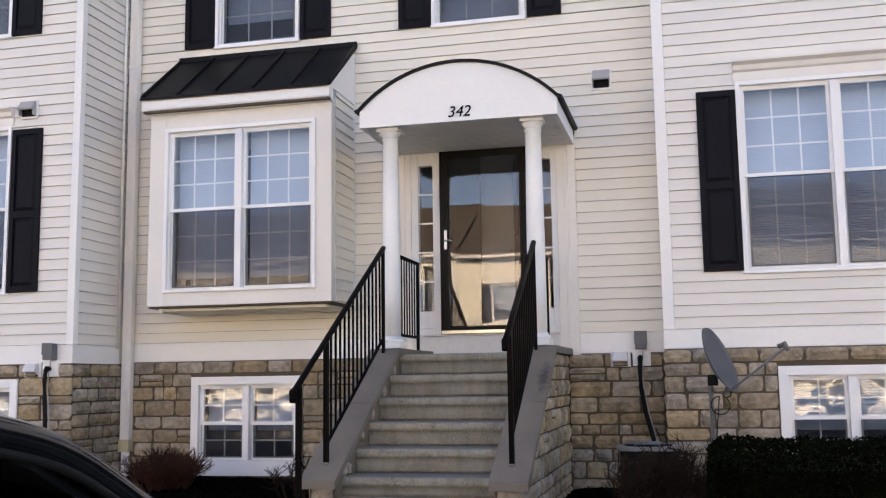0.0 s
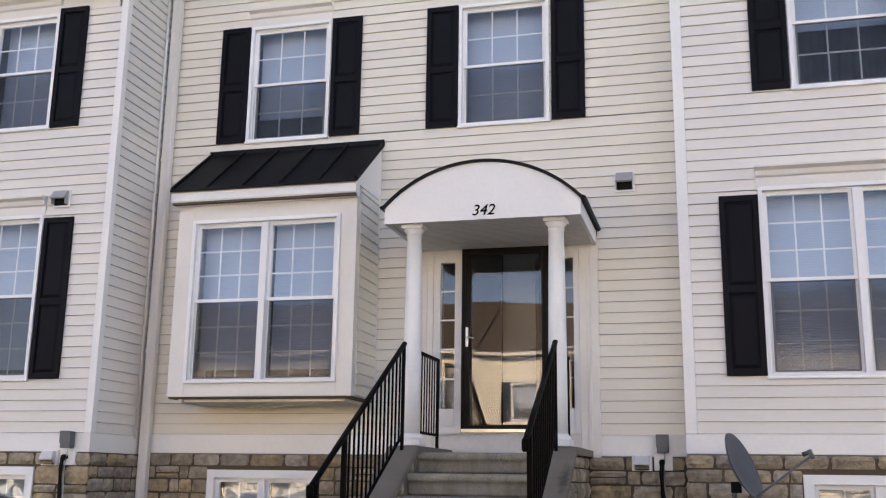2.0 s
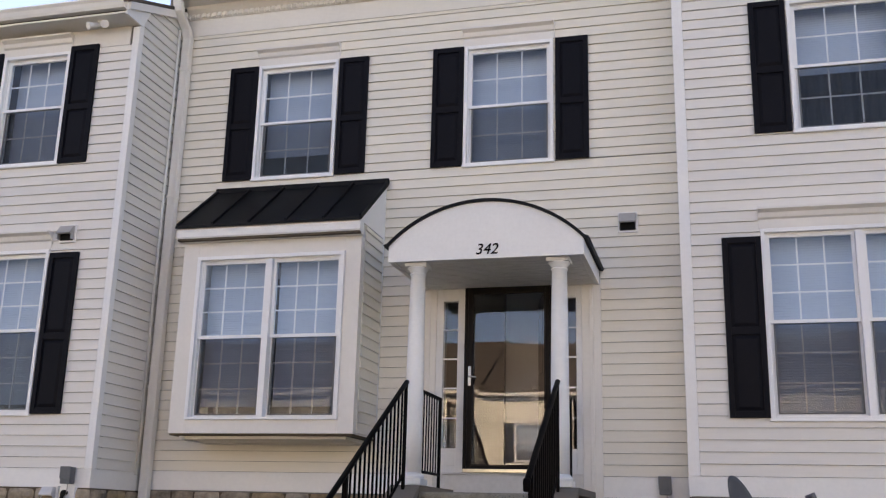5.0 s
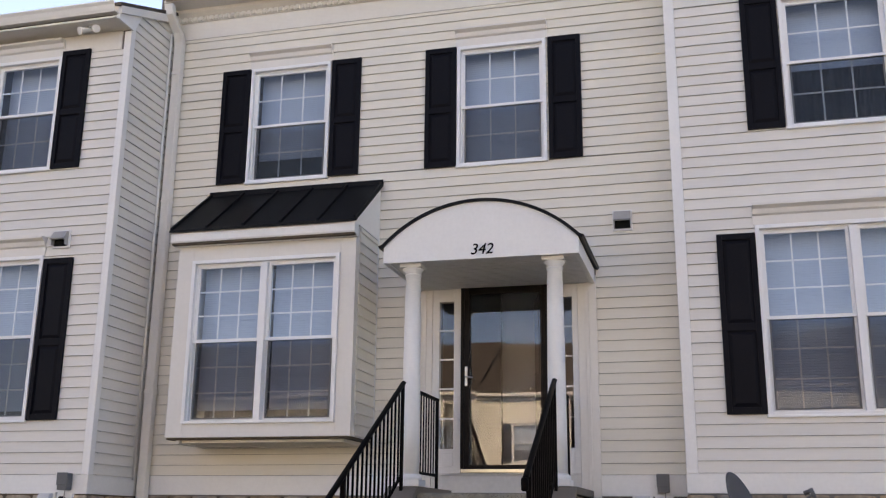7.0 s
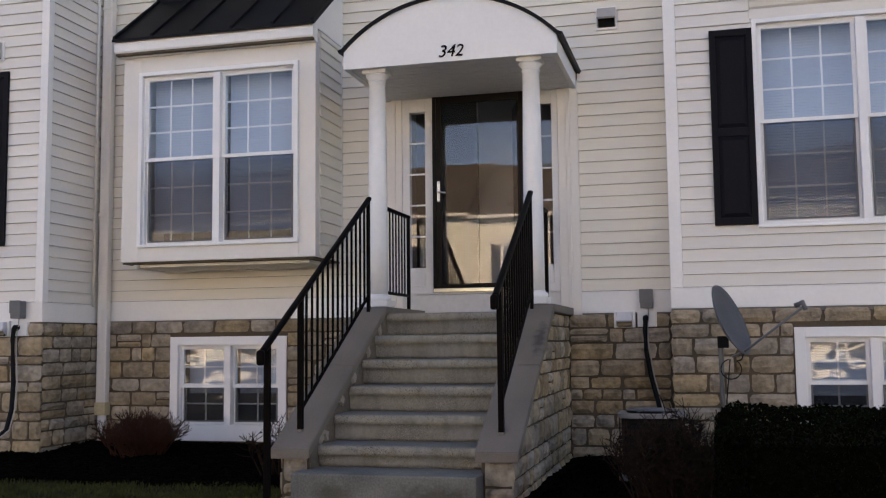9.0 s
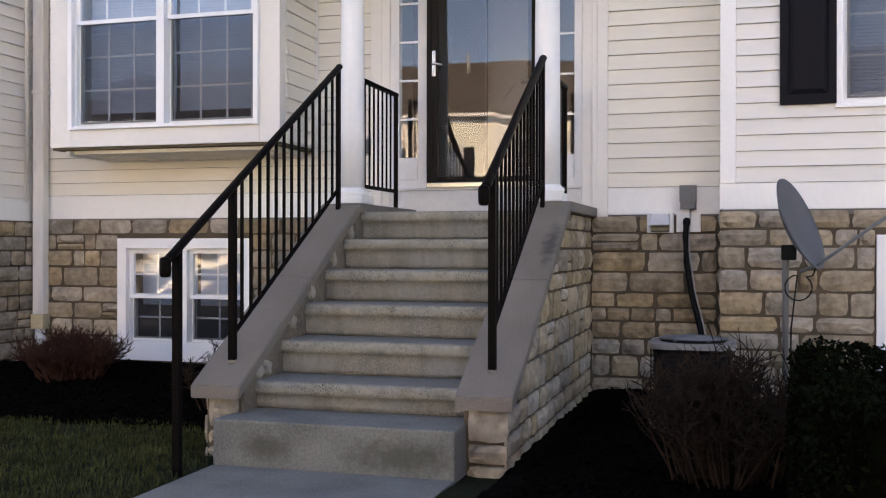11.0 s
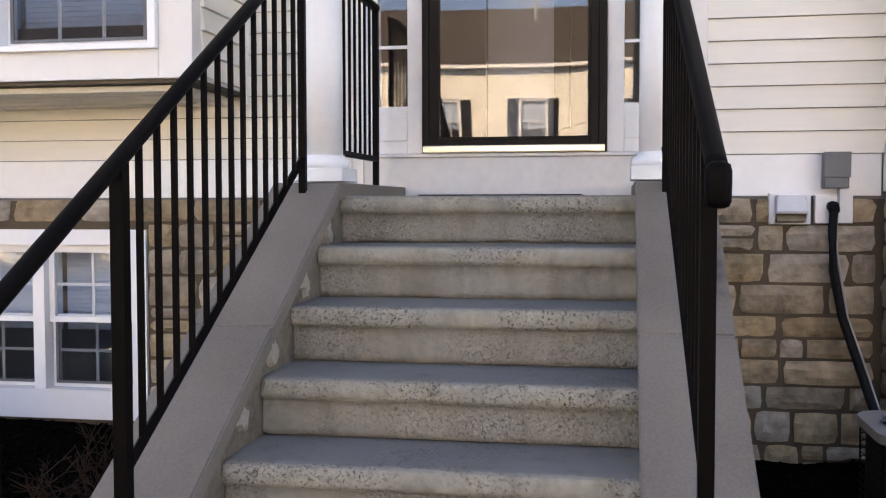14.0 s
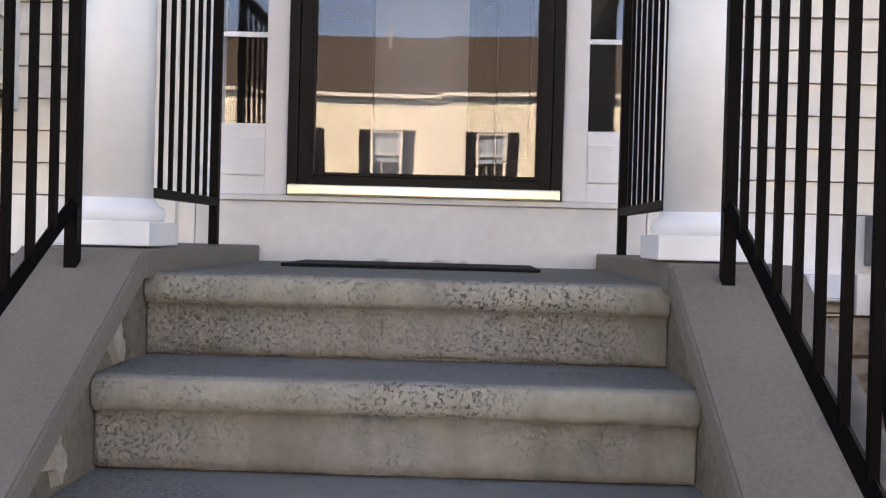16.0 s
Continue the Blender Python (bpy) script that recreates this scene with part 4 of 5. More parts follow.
leaf = part("door_leaf", boxes((DX0 + 0.037, -0.40, -0.045, -0.015, 1.565, 3.457), (0.36, DX1 - 0.037, -0.045, -0.015, 1.565, 3.457), (-0.40, 0.36, -0.044, -0.016, 1.565, 1.605), (-0.40, 0.36, -0.044, -0.016, 3.36, 3.457), bevel=0.004), BRONZE, storm)
part("glass_stop", boxes((-0.40, -0.39, -0.05, -0.03, 1.605, 3.36), (0.35, 0.36, -0.05, -0.03, 1.605, 3.36), (-0.39, 0.35, -0.05, -0.03, 1.605, 1.615), (-0.39, 0.35, -0.05, -0.03, 3.35, 3.36)), BRONZE, leaf)


def bowed_pane(x0, x1, y, thick, z0, z1, slope):
    """A large light pane, slightly dished and uneven."""
    bm = bmesh.new()
    n, k = 20, 40
    faces = []
    for back in (0, thick):
        grid = []
        for i in range(n + 1):
            u = 2 * i / n - 1
            col = []
            for j in range(k + 1):
                v = 2 * j / k - 1
                col.append(bm.verts.new((x0 + (x1 - x0) * i / n, y + back + slope * 0.19 * (u * u - 1) + slope * 0.3 * (v * v - 1) * (1 - u * u) + 0.00004 * math.sin(5 * u + 4 * v), z0 + (z1 - z0) * j / k)))
            grid.append(col)
        for i in range(n):
            for j in range(k):
                q = (grid[i][j], grid[i + 1][j], grid[i + 1][j + 1], grid[i][j + 1])
                bm.faces.new(q if not back else q[::-1]).smooth = True
    return bm


p = part("pane", bowed_pane(-0.40, 0.36, -0.033, 0.005, 1.605, 3.36, -0.0018), DOORGLASS, leaf)
p.visible_shadow = False
part("sill_plate", boxes((DX0 + 0.006, DX1 - 0.006, -0.066, -0.02, 1.536, 1.572), bevel=0.006), BRASS, storm, "polished brass sill plate")
hd = part("handle", boxes((DX0 + 0.045, DX0 + 0.075, -0.058, -0.044, 2.40, 2.60), bevel=0.008), STEEL, storm, "brushed nickel lever handle")
part("lever", tube(bmesh.new(), [(DX0 + 0.06, -0.055, 2.49), (DX0 + 0.06, -0.09, 2.49), (DX0 + 0.075, -0.10, 2.492), (DX0 + 0.14, -0.10, 2.478)], 0.008), STEEL, hd)
inner = thing("door_2", (0.40, 0.12, 1.54), "dark inner house door, swung open into the hall", "door", kind="structure")
DARKPAINT = material("dark_door_paint_and_hall_shade", (0.03, 0.025, 0.024), 0.5)
swing = pose(0.40, 0.12, 0, 0, 0, 107)


def swung(bm):
    """Carries a door drawn shut, its hinge at the origin, to where it stands open."""
    bmesh.ops.transform(bm, verts=bm.verts, matrix=swing)
    return bm


dl = part("door_leaf", swung(boxes((0, 0.90, -0.022, 0.022, 1.545, 3.48), bevel=0.003)), DARKPAINT, inner)
for z0, z1 in ((1.70, 2.35), (2.62, 3.32)):
    for x0, x1 in ((0.11, 0.41), (0.49, 0.79)):
        part("raised_panel", swung(boxes((x0, x1, 0.018, 0.030, z0, z1), bevel=0.01)), DARKPAINT, dl)
kn = part("knob", swung(tube(bmesh.new(), [(0.845, 0.02, 2.49), (0.845, 0.05, 2.49), (0.845, 0.06, 2.49), (0.845, 0.085, 2.49)], [0.03, 0.012, 0.026, 0.022], 16)), STEEL, inner, "brushed nickel knob")
part("deadbolt", swung(tube(bmesh.new(), [(0.845, 0.02, 2.66), (0.845, 0.035, 2.66)], 0.028, 16)), STEEL, inner, "brushed nickel deadbolt")
# Added wall end; its dark colour stands in for the unlit hall.
whole("hall_partition", boxes((-1.0, -0.32, 1.22, 1.32, 1.46, 4.35)), DARKPAINT, "hall partition, coloured dark for the unlit hall", "wall", kind="structure")
whole("hall_wall", boxes((-0.99, XR, 1.62, 1.70, 1.46, 4.35)), material("white_hall_paint", (0.62, 0.61, 0.60), 0.7, vary=0.03, grain=8), "pale wall at the end of the hall", "wall", kind="structure")

# ---- stair ----
RISE, TREAD = 0.186, 0.312
stair = thing("stair", (0, -2.1, 0), "worn tan concrete front stair of seven steps", "stair")
SX = 0.574


def step_mesh(y_nose, y_back, z_top, z_low, seed):
    """A tread with a rounded, chipped nose over a set-back riser."""
    rng = random.Random(seed)
    r = 0.022
    prof = [(y_back, z_top), (y_nose + 0.06, z_top), (y_nose + r, z_top - 0.001), (y_nose + 0.007, z_top - 0.007), (y_nose + 0.001, z_top - r), (y_nose, z_top - 0.038), (y_nose + 0.001, z_top - 0.055),
            (y_nose + 0.012, z_top - 0.068), (y_nose + 0.026, z_top - 0.073), (y_nose + 0.027, z_top - 0.11), (y_nose + 0.028, z_low + 0.03), (y_nose + 0.029, z_low + 0.007), (y_nose + 0.05, z_low + 0.004), (y_nose + 0.05, z_low - 0.02), (y_back, z_low - 0.02)]
    bm = bmesh.new()
    n = 260
    rings = []
    for i in range(n + 1):
        x = -0.590 + (0.590 + 0.581) * i / n
        wave = noise.noise(Vector((x * 3.1, seed, 0.5))) * 0.004 + noise.noise(Vector((x * 14, seed, 1.5))) * 0.002
        bite = max(0.0, noise.noise(Vector((x * 9, seed, 7.0))) - 0.28) * 0.03
        ring = []
        for k, (y, z) in enumerate(prof):
            fine = noise.noise(Vector((x * 95, k * 1.7, seed))) * 0.0035 + noise.noise(Vector((x * 38, k * 1.1, seed + 9))) * 0.003
            dy = dz = 0.0
            if 2 <= k <= 7:
                dy, dz = wave + fine + bite * (k in (3, 4, 5)), (fine * 0.5 - bite * 0.6) * (k in (2, 3, 4)) + wave * 0.6 * (k > 5)
            elif k in (1, 8, 9, 10):
                dy, dz = fine * 0.35 * (k > 1), wave * 0.6 * (k == 8)
            elif k in (11, 12):
                dz = 0.008 * noise.noise(Vector((x * 6, seed, 3.0))) + fine
            ring.append(bm.verts.new((x, y + dy, z + dz)))
        rings.append(ring)
    for a, b in zip(rings, rings[1:]):
        for k in range(len(prof)):
            j = (k + 1) % len(prof)
            f = bm.faces.new((a[k], b[k], b[j], a[j]))
            f.smooth = 1 <= k <= 10
            f.material_index = 1 if 2 <= k <= 6 else 0
    bm.faces.new(rings[0]), bm.faces.new(rings[-1][::-1])
    bmesh.ops.recalc_face_normals(bm, faces=bm.faces)
    return bm


def step_top(k):
    return RISE * k + {7: 0.011, 6: 0.010, 5: 0.006}.get(k, 0) if k > 1 else 0.225


for k in range(2, 8):
    y = -1.188 - (7 - k) * TREAD
    part("landing" if k == 7 else "step", step_mesh(y, -0.032 if k == 7 else y + TREAD + 0.08, step_top(k), step_top(k - 1), 40 + k), STEPS, stair).data.materials.append(NOSES)
part("bottom_step", boxes((-0.645, 0.60, -3.10, -2.70, -0.05, 0.225), bevel=0.014), CONCRETE, stair, "grey cast concrete bottom step")
part("core", boxes((-SX, 0.571, -1.1, -0.04, -0.2, 1.1), (-SX, SX, -1.75, -1.1, -0.2, 0.72), (-SX, SX, -2.4, -1.75, -0.2, 0.36)), MORTAR, stair)


def slab_top(y):
    return 1.365 if y > -1.25 else 1.365 + (y + 1.25) * 0.581


YF = -2.95
for sx, nm in ((-1, "cheek_wall"), (1, "cheek_wall")):
    a, b = (0.602, 0.79) if sx < 0 else (0.593, 0.785)
    x0, x1 = sorted((sx * a, sx * b))
    cw = thing(nm, (sx * 0.7, -1.5, 0), "stair side wall of tan split-faced stone", "wall", kind="structure", group="stair side walls")
    part("inner_face", prism([(-0.035, -0.1), (-0.035, 1.298), (-1.255, 1.298), (YF + 0.08, slab_top(YF + 0.08) - 0.066), (YF + 0.08, -0.1)], *sorted((sx * (a - 0.0105), sx * (a - 0.0005)))), SIDEMORTAR, cw)
    part("core", prism([(-0.03, -0.3), (-0.03, 1.30), (-1.26, 1.30), (YF + 0.06, slab_top(YF + 0.06) - 0.065), (YF + 0.06, -0.3)], x0, x1), MORTAR, cw)
    stones(cw, Face("east" if sx > 0 else "west", sx * b), YF + 0.05, -0.04, -0.08, 1.30, [], 70 + sx, top=lambda y: min(1.30, slab_top(y) - 0.068), cap=0.11, proud=0.028)
    stones(cw, Face("front", YF + 0.06), x0 + 0.01, x1 + 0.03 * (sx > 0), -0.08, slab_top(YF) - 0.07, [], 80 + sx, wide=(0.24, 0.3), row=(0.14, 0.2), cap=0.17)
    c0, c1 = (-0.845, -0.568) if sx < 0 else (0.562, 0.845)
    cop = thing("coping", (sx * 0.7, -1.5, 1.3), "smooth grey sloping coping slabs on the stair wall", "coping", group="stair copings")
    for p0, p1 in ((-2.0575, -1.2515), (YF - 0.02, -2.0625)):
        bm = prism([(p0, slab_top(p0)), (p1, slab_top(p1)), (p1, slab_top(p1) - 0.068), (p0, slab_top(p0) - 0.068)], c0, c1)
        bmesh.ops.bevel(bm, geom=bm.edges[:], offset=0.006, segments=2, affect="EDGES")
        part("coping_slab", bm, COPING, cop)
    part("coping_slab", boxes((c0, c1, -1.248, -0.034, 1.299, 1.365), bevel=0.006), COPING, cop)
rng = random.Random(77)
for k in range(2, 7):
    for _ in range(2):
        bm = bmesh.new()
        y, z = -1.188 - (7 - k) * TREAD + rng.uniform(0.04, 0.16), RISE * k + rng.uniform(0.035, 0.10)
        flake = []
        for i in range(11):
            a, r = 2 * math.pi * i / 11, rng.uniform(0.55, 1.15)
            flake.append((y + math.cos(a) * r * 0.042 - math.sin(a) * 0.012, z + math.sin(a) * r * 0.05))
        bm = prism(flake, -0.592, -0.573 + rng.uniform(-0.004, 0.004))
        for v in bm.verts:
            if v.co.x > -0.58:
                v.co = Vector((v.co.x + rng.uniform(-0.004, 0.003), y + (v.co.y - y) * 0.8, z + (v.co.z - z) * 0.8))
        part("mortar_patch", bm, FLAKE, stair)
whole("door_mat", boxes((-0.40, 0.34, -0.56, -0.12, 1.3135, 1.323), bevel=0.004), RUBBER, "flat black rubber door mat on the landing", "door mat", at=(0, -0.4, 1.314))

# ---- railings ----
def square_bar(x, y, z0, z1, w):
    return boxes((x - w / 2, x + w / 2, y - w / 2, y + w / 2, z0, z1))


for sx in (-1, 1):
    def rail_z(y):
        return 2.265 + (y + 1.31) * 0.595 if sx < 0 else 2.255 + (y + 1.31) * 0.55

    def rail_x(y):
        return -0.705 if sx < 0 else 0.672 - (y + 1.31) * 0.02
    y_low, y_end = (-2.78, -3.44) if sx < 0 else (-2.785, -2.98)

    def low_z(y):
        return 1.458 + (y + 1.31) * 0.577 if sx < 0 else rail_z(y) - 0.77
    r = thing("stair_railing", (rail_x(-2), -2.0, 0.9), "black painted iron stair railing with square balusters", "railing", group="stair railings")
    part("post", square_bar(rail_x(-1.31), -1.31, slab_top(-1.31) - 0.01, rail_z(-1.31), 0.027), BLACKIRON, r)
    part("post", square_bar(rail_x(y_low), y_low, slab_top(y_low) - 0.01, rail_z(y_low), 0.036), BLACKIRON, r)
    part("foot_collar", lathe(bmesh.new(), [(0.028, slab_top(y_low) - 0.016), (0.028, slab_top(y_low) + 0.002), (0.021, slab_top(y_low) + 0.005)], rail_x(y_low), y_low, 16), COPING, r)
    path = [(rail_x(y), y, z) for y, z in ((-1.29, rail_z(-1.29)), (y_end + 0.06, rail_z(y_end + 0.06)), (y_end + 0.01, rail_z(y_end + 0.01)))]
    part("handrail", tube(bmesh.new(), path, [0.024, 0.024, 0.025], 12, 0.85), BLACKIRON, r)
    e0 = rail_z(y_end + 0.01)
    part("rail_end", lathe(bmesh.new(), [(0.012, e0 - 0.072), (0.022, e0 - 0.068), (0.0265, e0 - 0.058), (0.0275, e0 - 0.02), (0.0275, e0 + 0.004), (0.024, e0 + 0.018), (0.012, e0 + 0.025)], rail_x(y_end), y_end + 0.006, 20), BLACKIRON, r, "down-turned rounded rail end")
    part("bottom_rail", tube(bmesh.new(), [(rail_x(-1.31), -1.31, low_z(-1.31)), (rail_x(y_low), y_low, low_z(y_low))], 0.017, 4), BLACKIRON, r)
    for k in range(1, 14):
        y = -1.31 + (y_low + 1.31) * k / 14
        part("baluster", square_bar(rail_x(y), y, low_z(y), rail_z(y), 0.0148), BLACKIRON, r)
    if sx < 0:
        part("post", square_bar(-0.705, -3.33, -0.03, rail_z(-3.33), 0.036), BLACKIRON, r)
    x = -0.69 if sx < 0 else 0.625
    q = thing("landing_railing", (x, -0.6, 1.4), "short black iron railing between column and house", "railing", group="landing railings")
    part("post", square_bar(x, -0.17, 1.36, 2.26, 0.028), BLACKIRON, q)
    part("top_rail", boxes((x - 0.02, x + 0.02, -1.0, -0.153, 2.235, 2.262), bevel=0.006), BLACKIRON, q)
    part("bottom_rail", boxes((x - 0.014, x + 0.014, -1.0, -0.187, 1.49, 1.515), bevel=0.003), BLACKIRON, q)
    for k in range(8):
        part("baluster", square_bar(x, -0.94 + 0.092 * k, 1.515, 2.235, 0.0115), BLACKIRON, q)

# ---- fixtures on the walls ----
def downspout(x, y, z0, z1, label, elbow=True):
    d = thing("downspout", (x, y, z0), label, "downspout", group="downspouts")
    bm = bmesh.new()
    path = [(x, y, z0 + 0.42), (x, y, z1)]
    if elbow:
        path += [(x, y - 0.05, z1 + 0.10), (x, y - 0.26, z1 + 0.24), (x, y - 0.30, z1 + 0.36)]
    w, h = 0.054, 0.04
    rings = [[bm.verts.new((px + a * w, py + b * h, pz)) for a, b in ((-1, -0.8), (-0.8, -1), (-0.2, -0.85), (0.2, -0.85), (0.8, -1), (1, -0.8), (1, 1), (-1, 1))] for px, py, pz in path]
    for a, b in zip(rings, rings[1:]):
        for k in range(8):
            bm.faces.new((a[k], a[(k + 1) % 8], b[(k + 1) % 8], b[k]))
    part("pipe", bm, TRIMCREAM, d)
    part("adapter", boxes((x - 0.062, x + 0.062, y - 0.05, y + 0.05, z0 + 0.34, z0 + 0.47), bevel=0.006), material("yellowed_plastic", (0.55, 0.47, 0.30), 0.6), d, "yellowed plastic adapter")
    part("drain_pipe", lathe(bmesh.new(), [(0.045, z0 - 0.1), (0.045, z0 + 0.34)], x, y, 16), TRIMCREAM, d)
    for z in (2.4, 4.6, 6.2):
        part("strap", boxes((x - 0.060, x + 0.060, y - 0.045, y + 0.055, z, z + 0.03)), TRIMCREAM, d)
    return d


downspout(XL + 0.095, -0.085, 0.02, 6.62, "cream metal downspout in the corner of the houses")
part_pipe = thing("drip_conduit", (XL + 0.03, -0.22, 1.5), "thin cream pipe fixed up the side wall", "pipe")
part("pipe", tube(bmesh.new(), [(XL + 0.038, -0.19, 1.46), (XL + 0.038, -0.19, 6.7)], 0.015, 8), TRIMCREAM, part_pipe)


def wall_vent(x, y, z, w, h, label):
    v = thing("wall_vent", (x, y, z), label, "vent", group="wall vents")
    part("flange", boxes((x - w / 2 - 0.015, x + w / 2 + 0.015, y - 0.022, y, z - 0.015, z + h + 0.015), bevel=0.004), WHITE, v)
    part("hood", prism([(y - 0.02, z + h), (y - 0.02, z + h * 0.5), (y - 0.10, z + h * 0.38), (y - 0.11, z + h * 0.45), (y - 0.045, z + h)], x - w / 2, x + w / 2), LIGHTGREY, v, "grey hood")
    # Flat black plate stands in for the shaded opening behind the hood.
    part("throat_shade_plate", boxes((x - w / 2 + 0.008, x + w / 2 - 0.008, y - 0.03, y - 0.021, z + 0.005, z + h * 0.6)), RUBBER, v, "black plate for the shaded vent opening")
    for e in (x - w / 2, x + w / 2 - 0.006):
        part("side_plate", boxes((e, e + 0.006, y - 0.08, y - 0.021, z + 0.01, z + h * 0.5)), LIGHTGREY, v)
    return v


wall_vent(1.21, -0.014, 3.965, 0.17, 0.185, "square grey vent hood in a white frame")
wall_vent(-4.665, YL - 0.014, 3.87, 0.17, 0.165, "square grey vent hood in a white frame")


def service(x, y, z):
    """Air-conditioner disconnect, its plate, the black whip below, and the white dryer hood beside it."""
    g = thing("disconnect_box", (x, y, z), "small grey electrical disconnect box on the skirt board", "electrical box", group="disconnect boxes")
    part("body", boxes((x - 0.055, x + 0.055, y - 0.09, y, z, z + 0.165), bevel=0.006), GALV, g)
    part("cover", boxes((x - 0.06, x + 0.06, y - 0.098, y - 0.088, z + 0.05, z + 0.17), bevel=0.003), GALV, g)
    p = thing("conduit_plate", (x, y, z - 0.17), "white mounting plate with a black conduit fitting", "conduit plate", group="conduit plates")
    part("plate", boxes((x - 0.085, x + 0.085, y - 0.03, y + 0.03, z - 0.165, z - 0.03), bevel=0.004), WHITE, p)
    part("fitting", tube(bmesh.new(), [(x - 0.01, y - 0.02, z - 0.085), (x - 0.01, y - 0.075, z - 0.085), (x - 0.01, y - 0.085, z - 0.11)], 0.026, 12), RUBBER, p)
    part("thin_cable", tube(bmesh.new(), [(x + 0.015, y - 0.05, z), (x + 0.014, y - 0.055, z - 0.07), (x + 0.005, y - 0.06, z - 0.1), (x + 0.008, y - 0.07, z - 0.3), (x + 0.052, y - 0.10, z - 0.6), (x + 0.118, y - 0.21, z - 0.84), (x + 0.155, y - 0.33, z - 1.02), (x + 0.165, y - 0.6, z - 1.13)], 0.006, 6), LIGHTGREY, p)
    part("line_set", tube(bmesh.new(), [(x - 0.01, y - 0.085, z - 0.09), (x - 0.018, y - 0.09, z - 0.2), (x - 0.012, y - 0.09, z - 0.38), (x + 0.025, y - 0.12, z - 0.60), (x + 0.09, y - 0.22, z - 0.84), (x + 0.13, y - 0.34, z - 1.02), (x + 0.14, y - 0.6, z - 1.14), (x + 0.135, y - 1.0, z - 1.19)], 0.021, 12), RUBBER, p, "black insulated line set")
    v = thing("dryer_vent", (x - 0.2, y, z - 0.17), "white louvred dryer vent hood on the stone wall", "vent", group="dryer vents")
    a, b, c, d = x - 0.295, x - 0.105, z - 0.17, z - 0.02
    part("flange", boxes((a, b, y - 0.03, y + 0.03, c, d), bevel=0.004), WHITE, v)
    bm = prism([(y - 0.03, d - 0.012), (y - 0.03, c + 0.058), (y - 0.10, c + 0.05), (y - 0.11, c + 0.06), (y - 0.075, d - 0.012)], a + 0.022, b - 0.022)
    for e in bm.verts:
        if e.co.y < y - 0.07 and e.co.z > d - 0.03:
            e.co.x += 0.012 if e.co.x < (a + b) / 2 else -0.012
    bmesh.ops.bevel(bm, geom=bm.edges[:], offset=0.004, segments=2, affect="EDGES")
    part("hood", bm, HOODGREY, v, "pale grey sloping hood")
    for e in (a + 0.022, b - 0.027):
        part("side_plate", prism([(y - 0.031, c + 0.008), (y - 0.031, c + 0.0575), (y - 0.085, c + 0.0515)], e, e + 0.005), HOODGREY, v)
    part("flap", prism([(y - 0.034, c + 0.055), (y - 0.075, c + 0.018), (y - 0.072, c + 0.014), (y - 0.031, c + 0.051)], a + 0.03, b - 0.03), FLAPTAN, v, "tan plastic flap")
    # Black plate in place of the dark duct mouth under the flap.
    part("throat_shade_plate", boxes((a + 0.03, b - 0.03, y - 0.0335, y - 0.0305, c + 0.008, c + 0.05)), RUBBER, v)


service(1.505, -0.026, 1.35)
service(-4.29, YL - 0.026, 1.33)
o = thing("outlet_box", (-0.98, -0.02, 1.87), "grey weatherproof outlet cover on the siding", "outlet cover")
part("plate", boxes((-1.02, -0.945, -0.04, -0.012, 1.80, 1.94), bevel=0.004), LIGHTGREY, o)
part("lid", boxes((-1.012, -0.953, -0.056, -0.04, 1.815, 1.925), bevel=0.006), GALV, o)
fl = thing("flood_light", (-4.45, YL - 0.16, 6.37), "white twin flood light under the eave", "flood light")
part("base", lathe(bmesh.new(), [(0.06, 6.335), (0.06, 6.37)], -4.45, YL - 0.16, 20), TRIMCREAM, fl)
for dx in (-0.07, 0.07):
    part("lamp_head", tube(bmesh.new(), [(-4.45 + dx * 0.3, YL - 0.17, 6.34), (-4.45 + dx, YL - 0.22, 6.31), (-4.45 + dx * 1.5, YL - 0.28, 6.28)], [0.018, 0.03, 0.045], 14), TRIMCREAM, fl)

# ---- air conditioner ----
ax, ay, aw = 1.597, -1.44, 0.235
ac = thing("air_conditioner", (ax, ay, 0.03), "black round-cornered outdoor air conditioner with a grey top", "air conditioner")


def rounded(w, r, n=6):
    out = []
    for cx, cy, a0 in ((w - r, w - r, 0), (-w + r, w - r, 90), (-w + r, -w + r, 180), (w - r, -w + r, 270)):
        for k in range(n + 1):
            a = radians(a0 + 90 * k / n)
            out.append((cx + r * math.cos(a), cy + r * math.sin(a)))
    return out


part("base_pan", prism([(ax + u, ay + v) for u, v in rounded(aw + 0.01, 0.10)], 0.0, 0.07, "z"), GALV, ac)
part("coil", prism([(ax + u, ay + v) for u, v in rounded(aw - 0.015, 0.10)], 0.07, 0.49, "z"), RUBBER, ac, "black finned coil")
ring = rounded(aw, 0.10)
for k in range(15):
    part("guard_wire", tube(bmesh.new(), [(ax + u, ay + v, 0.085 + k * 0.028) for u, v in ring + ring[:1]], 0.0025, 4), BLACKIRON, ac)
for u, v in ring[::3]:
    part("guard_upright", tube(bmesh.new(), [(ax + u, ay + v, 0.07), (ax + u, ay + v, 0.49)], 0.003, 4), BLACKIRON, ac)
part("top_cap", prism([(ax + u, ay + v) for u, v in rounded(aw + 0.012, 0.115)], 0.49, 0.522, "z"), MIDGREY, ac, "light grey top cover")
# Raised black disc imitates the dark inside of the fan opening.
part("fan_well_dark_disc", lathe(bmesh.new(), [(0.19, 0.5225), (0.19, 0.529), (0.0, 0.529)], ax, ay, 32), RUBBER, ac)
bm = bmesh.new()
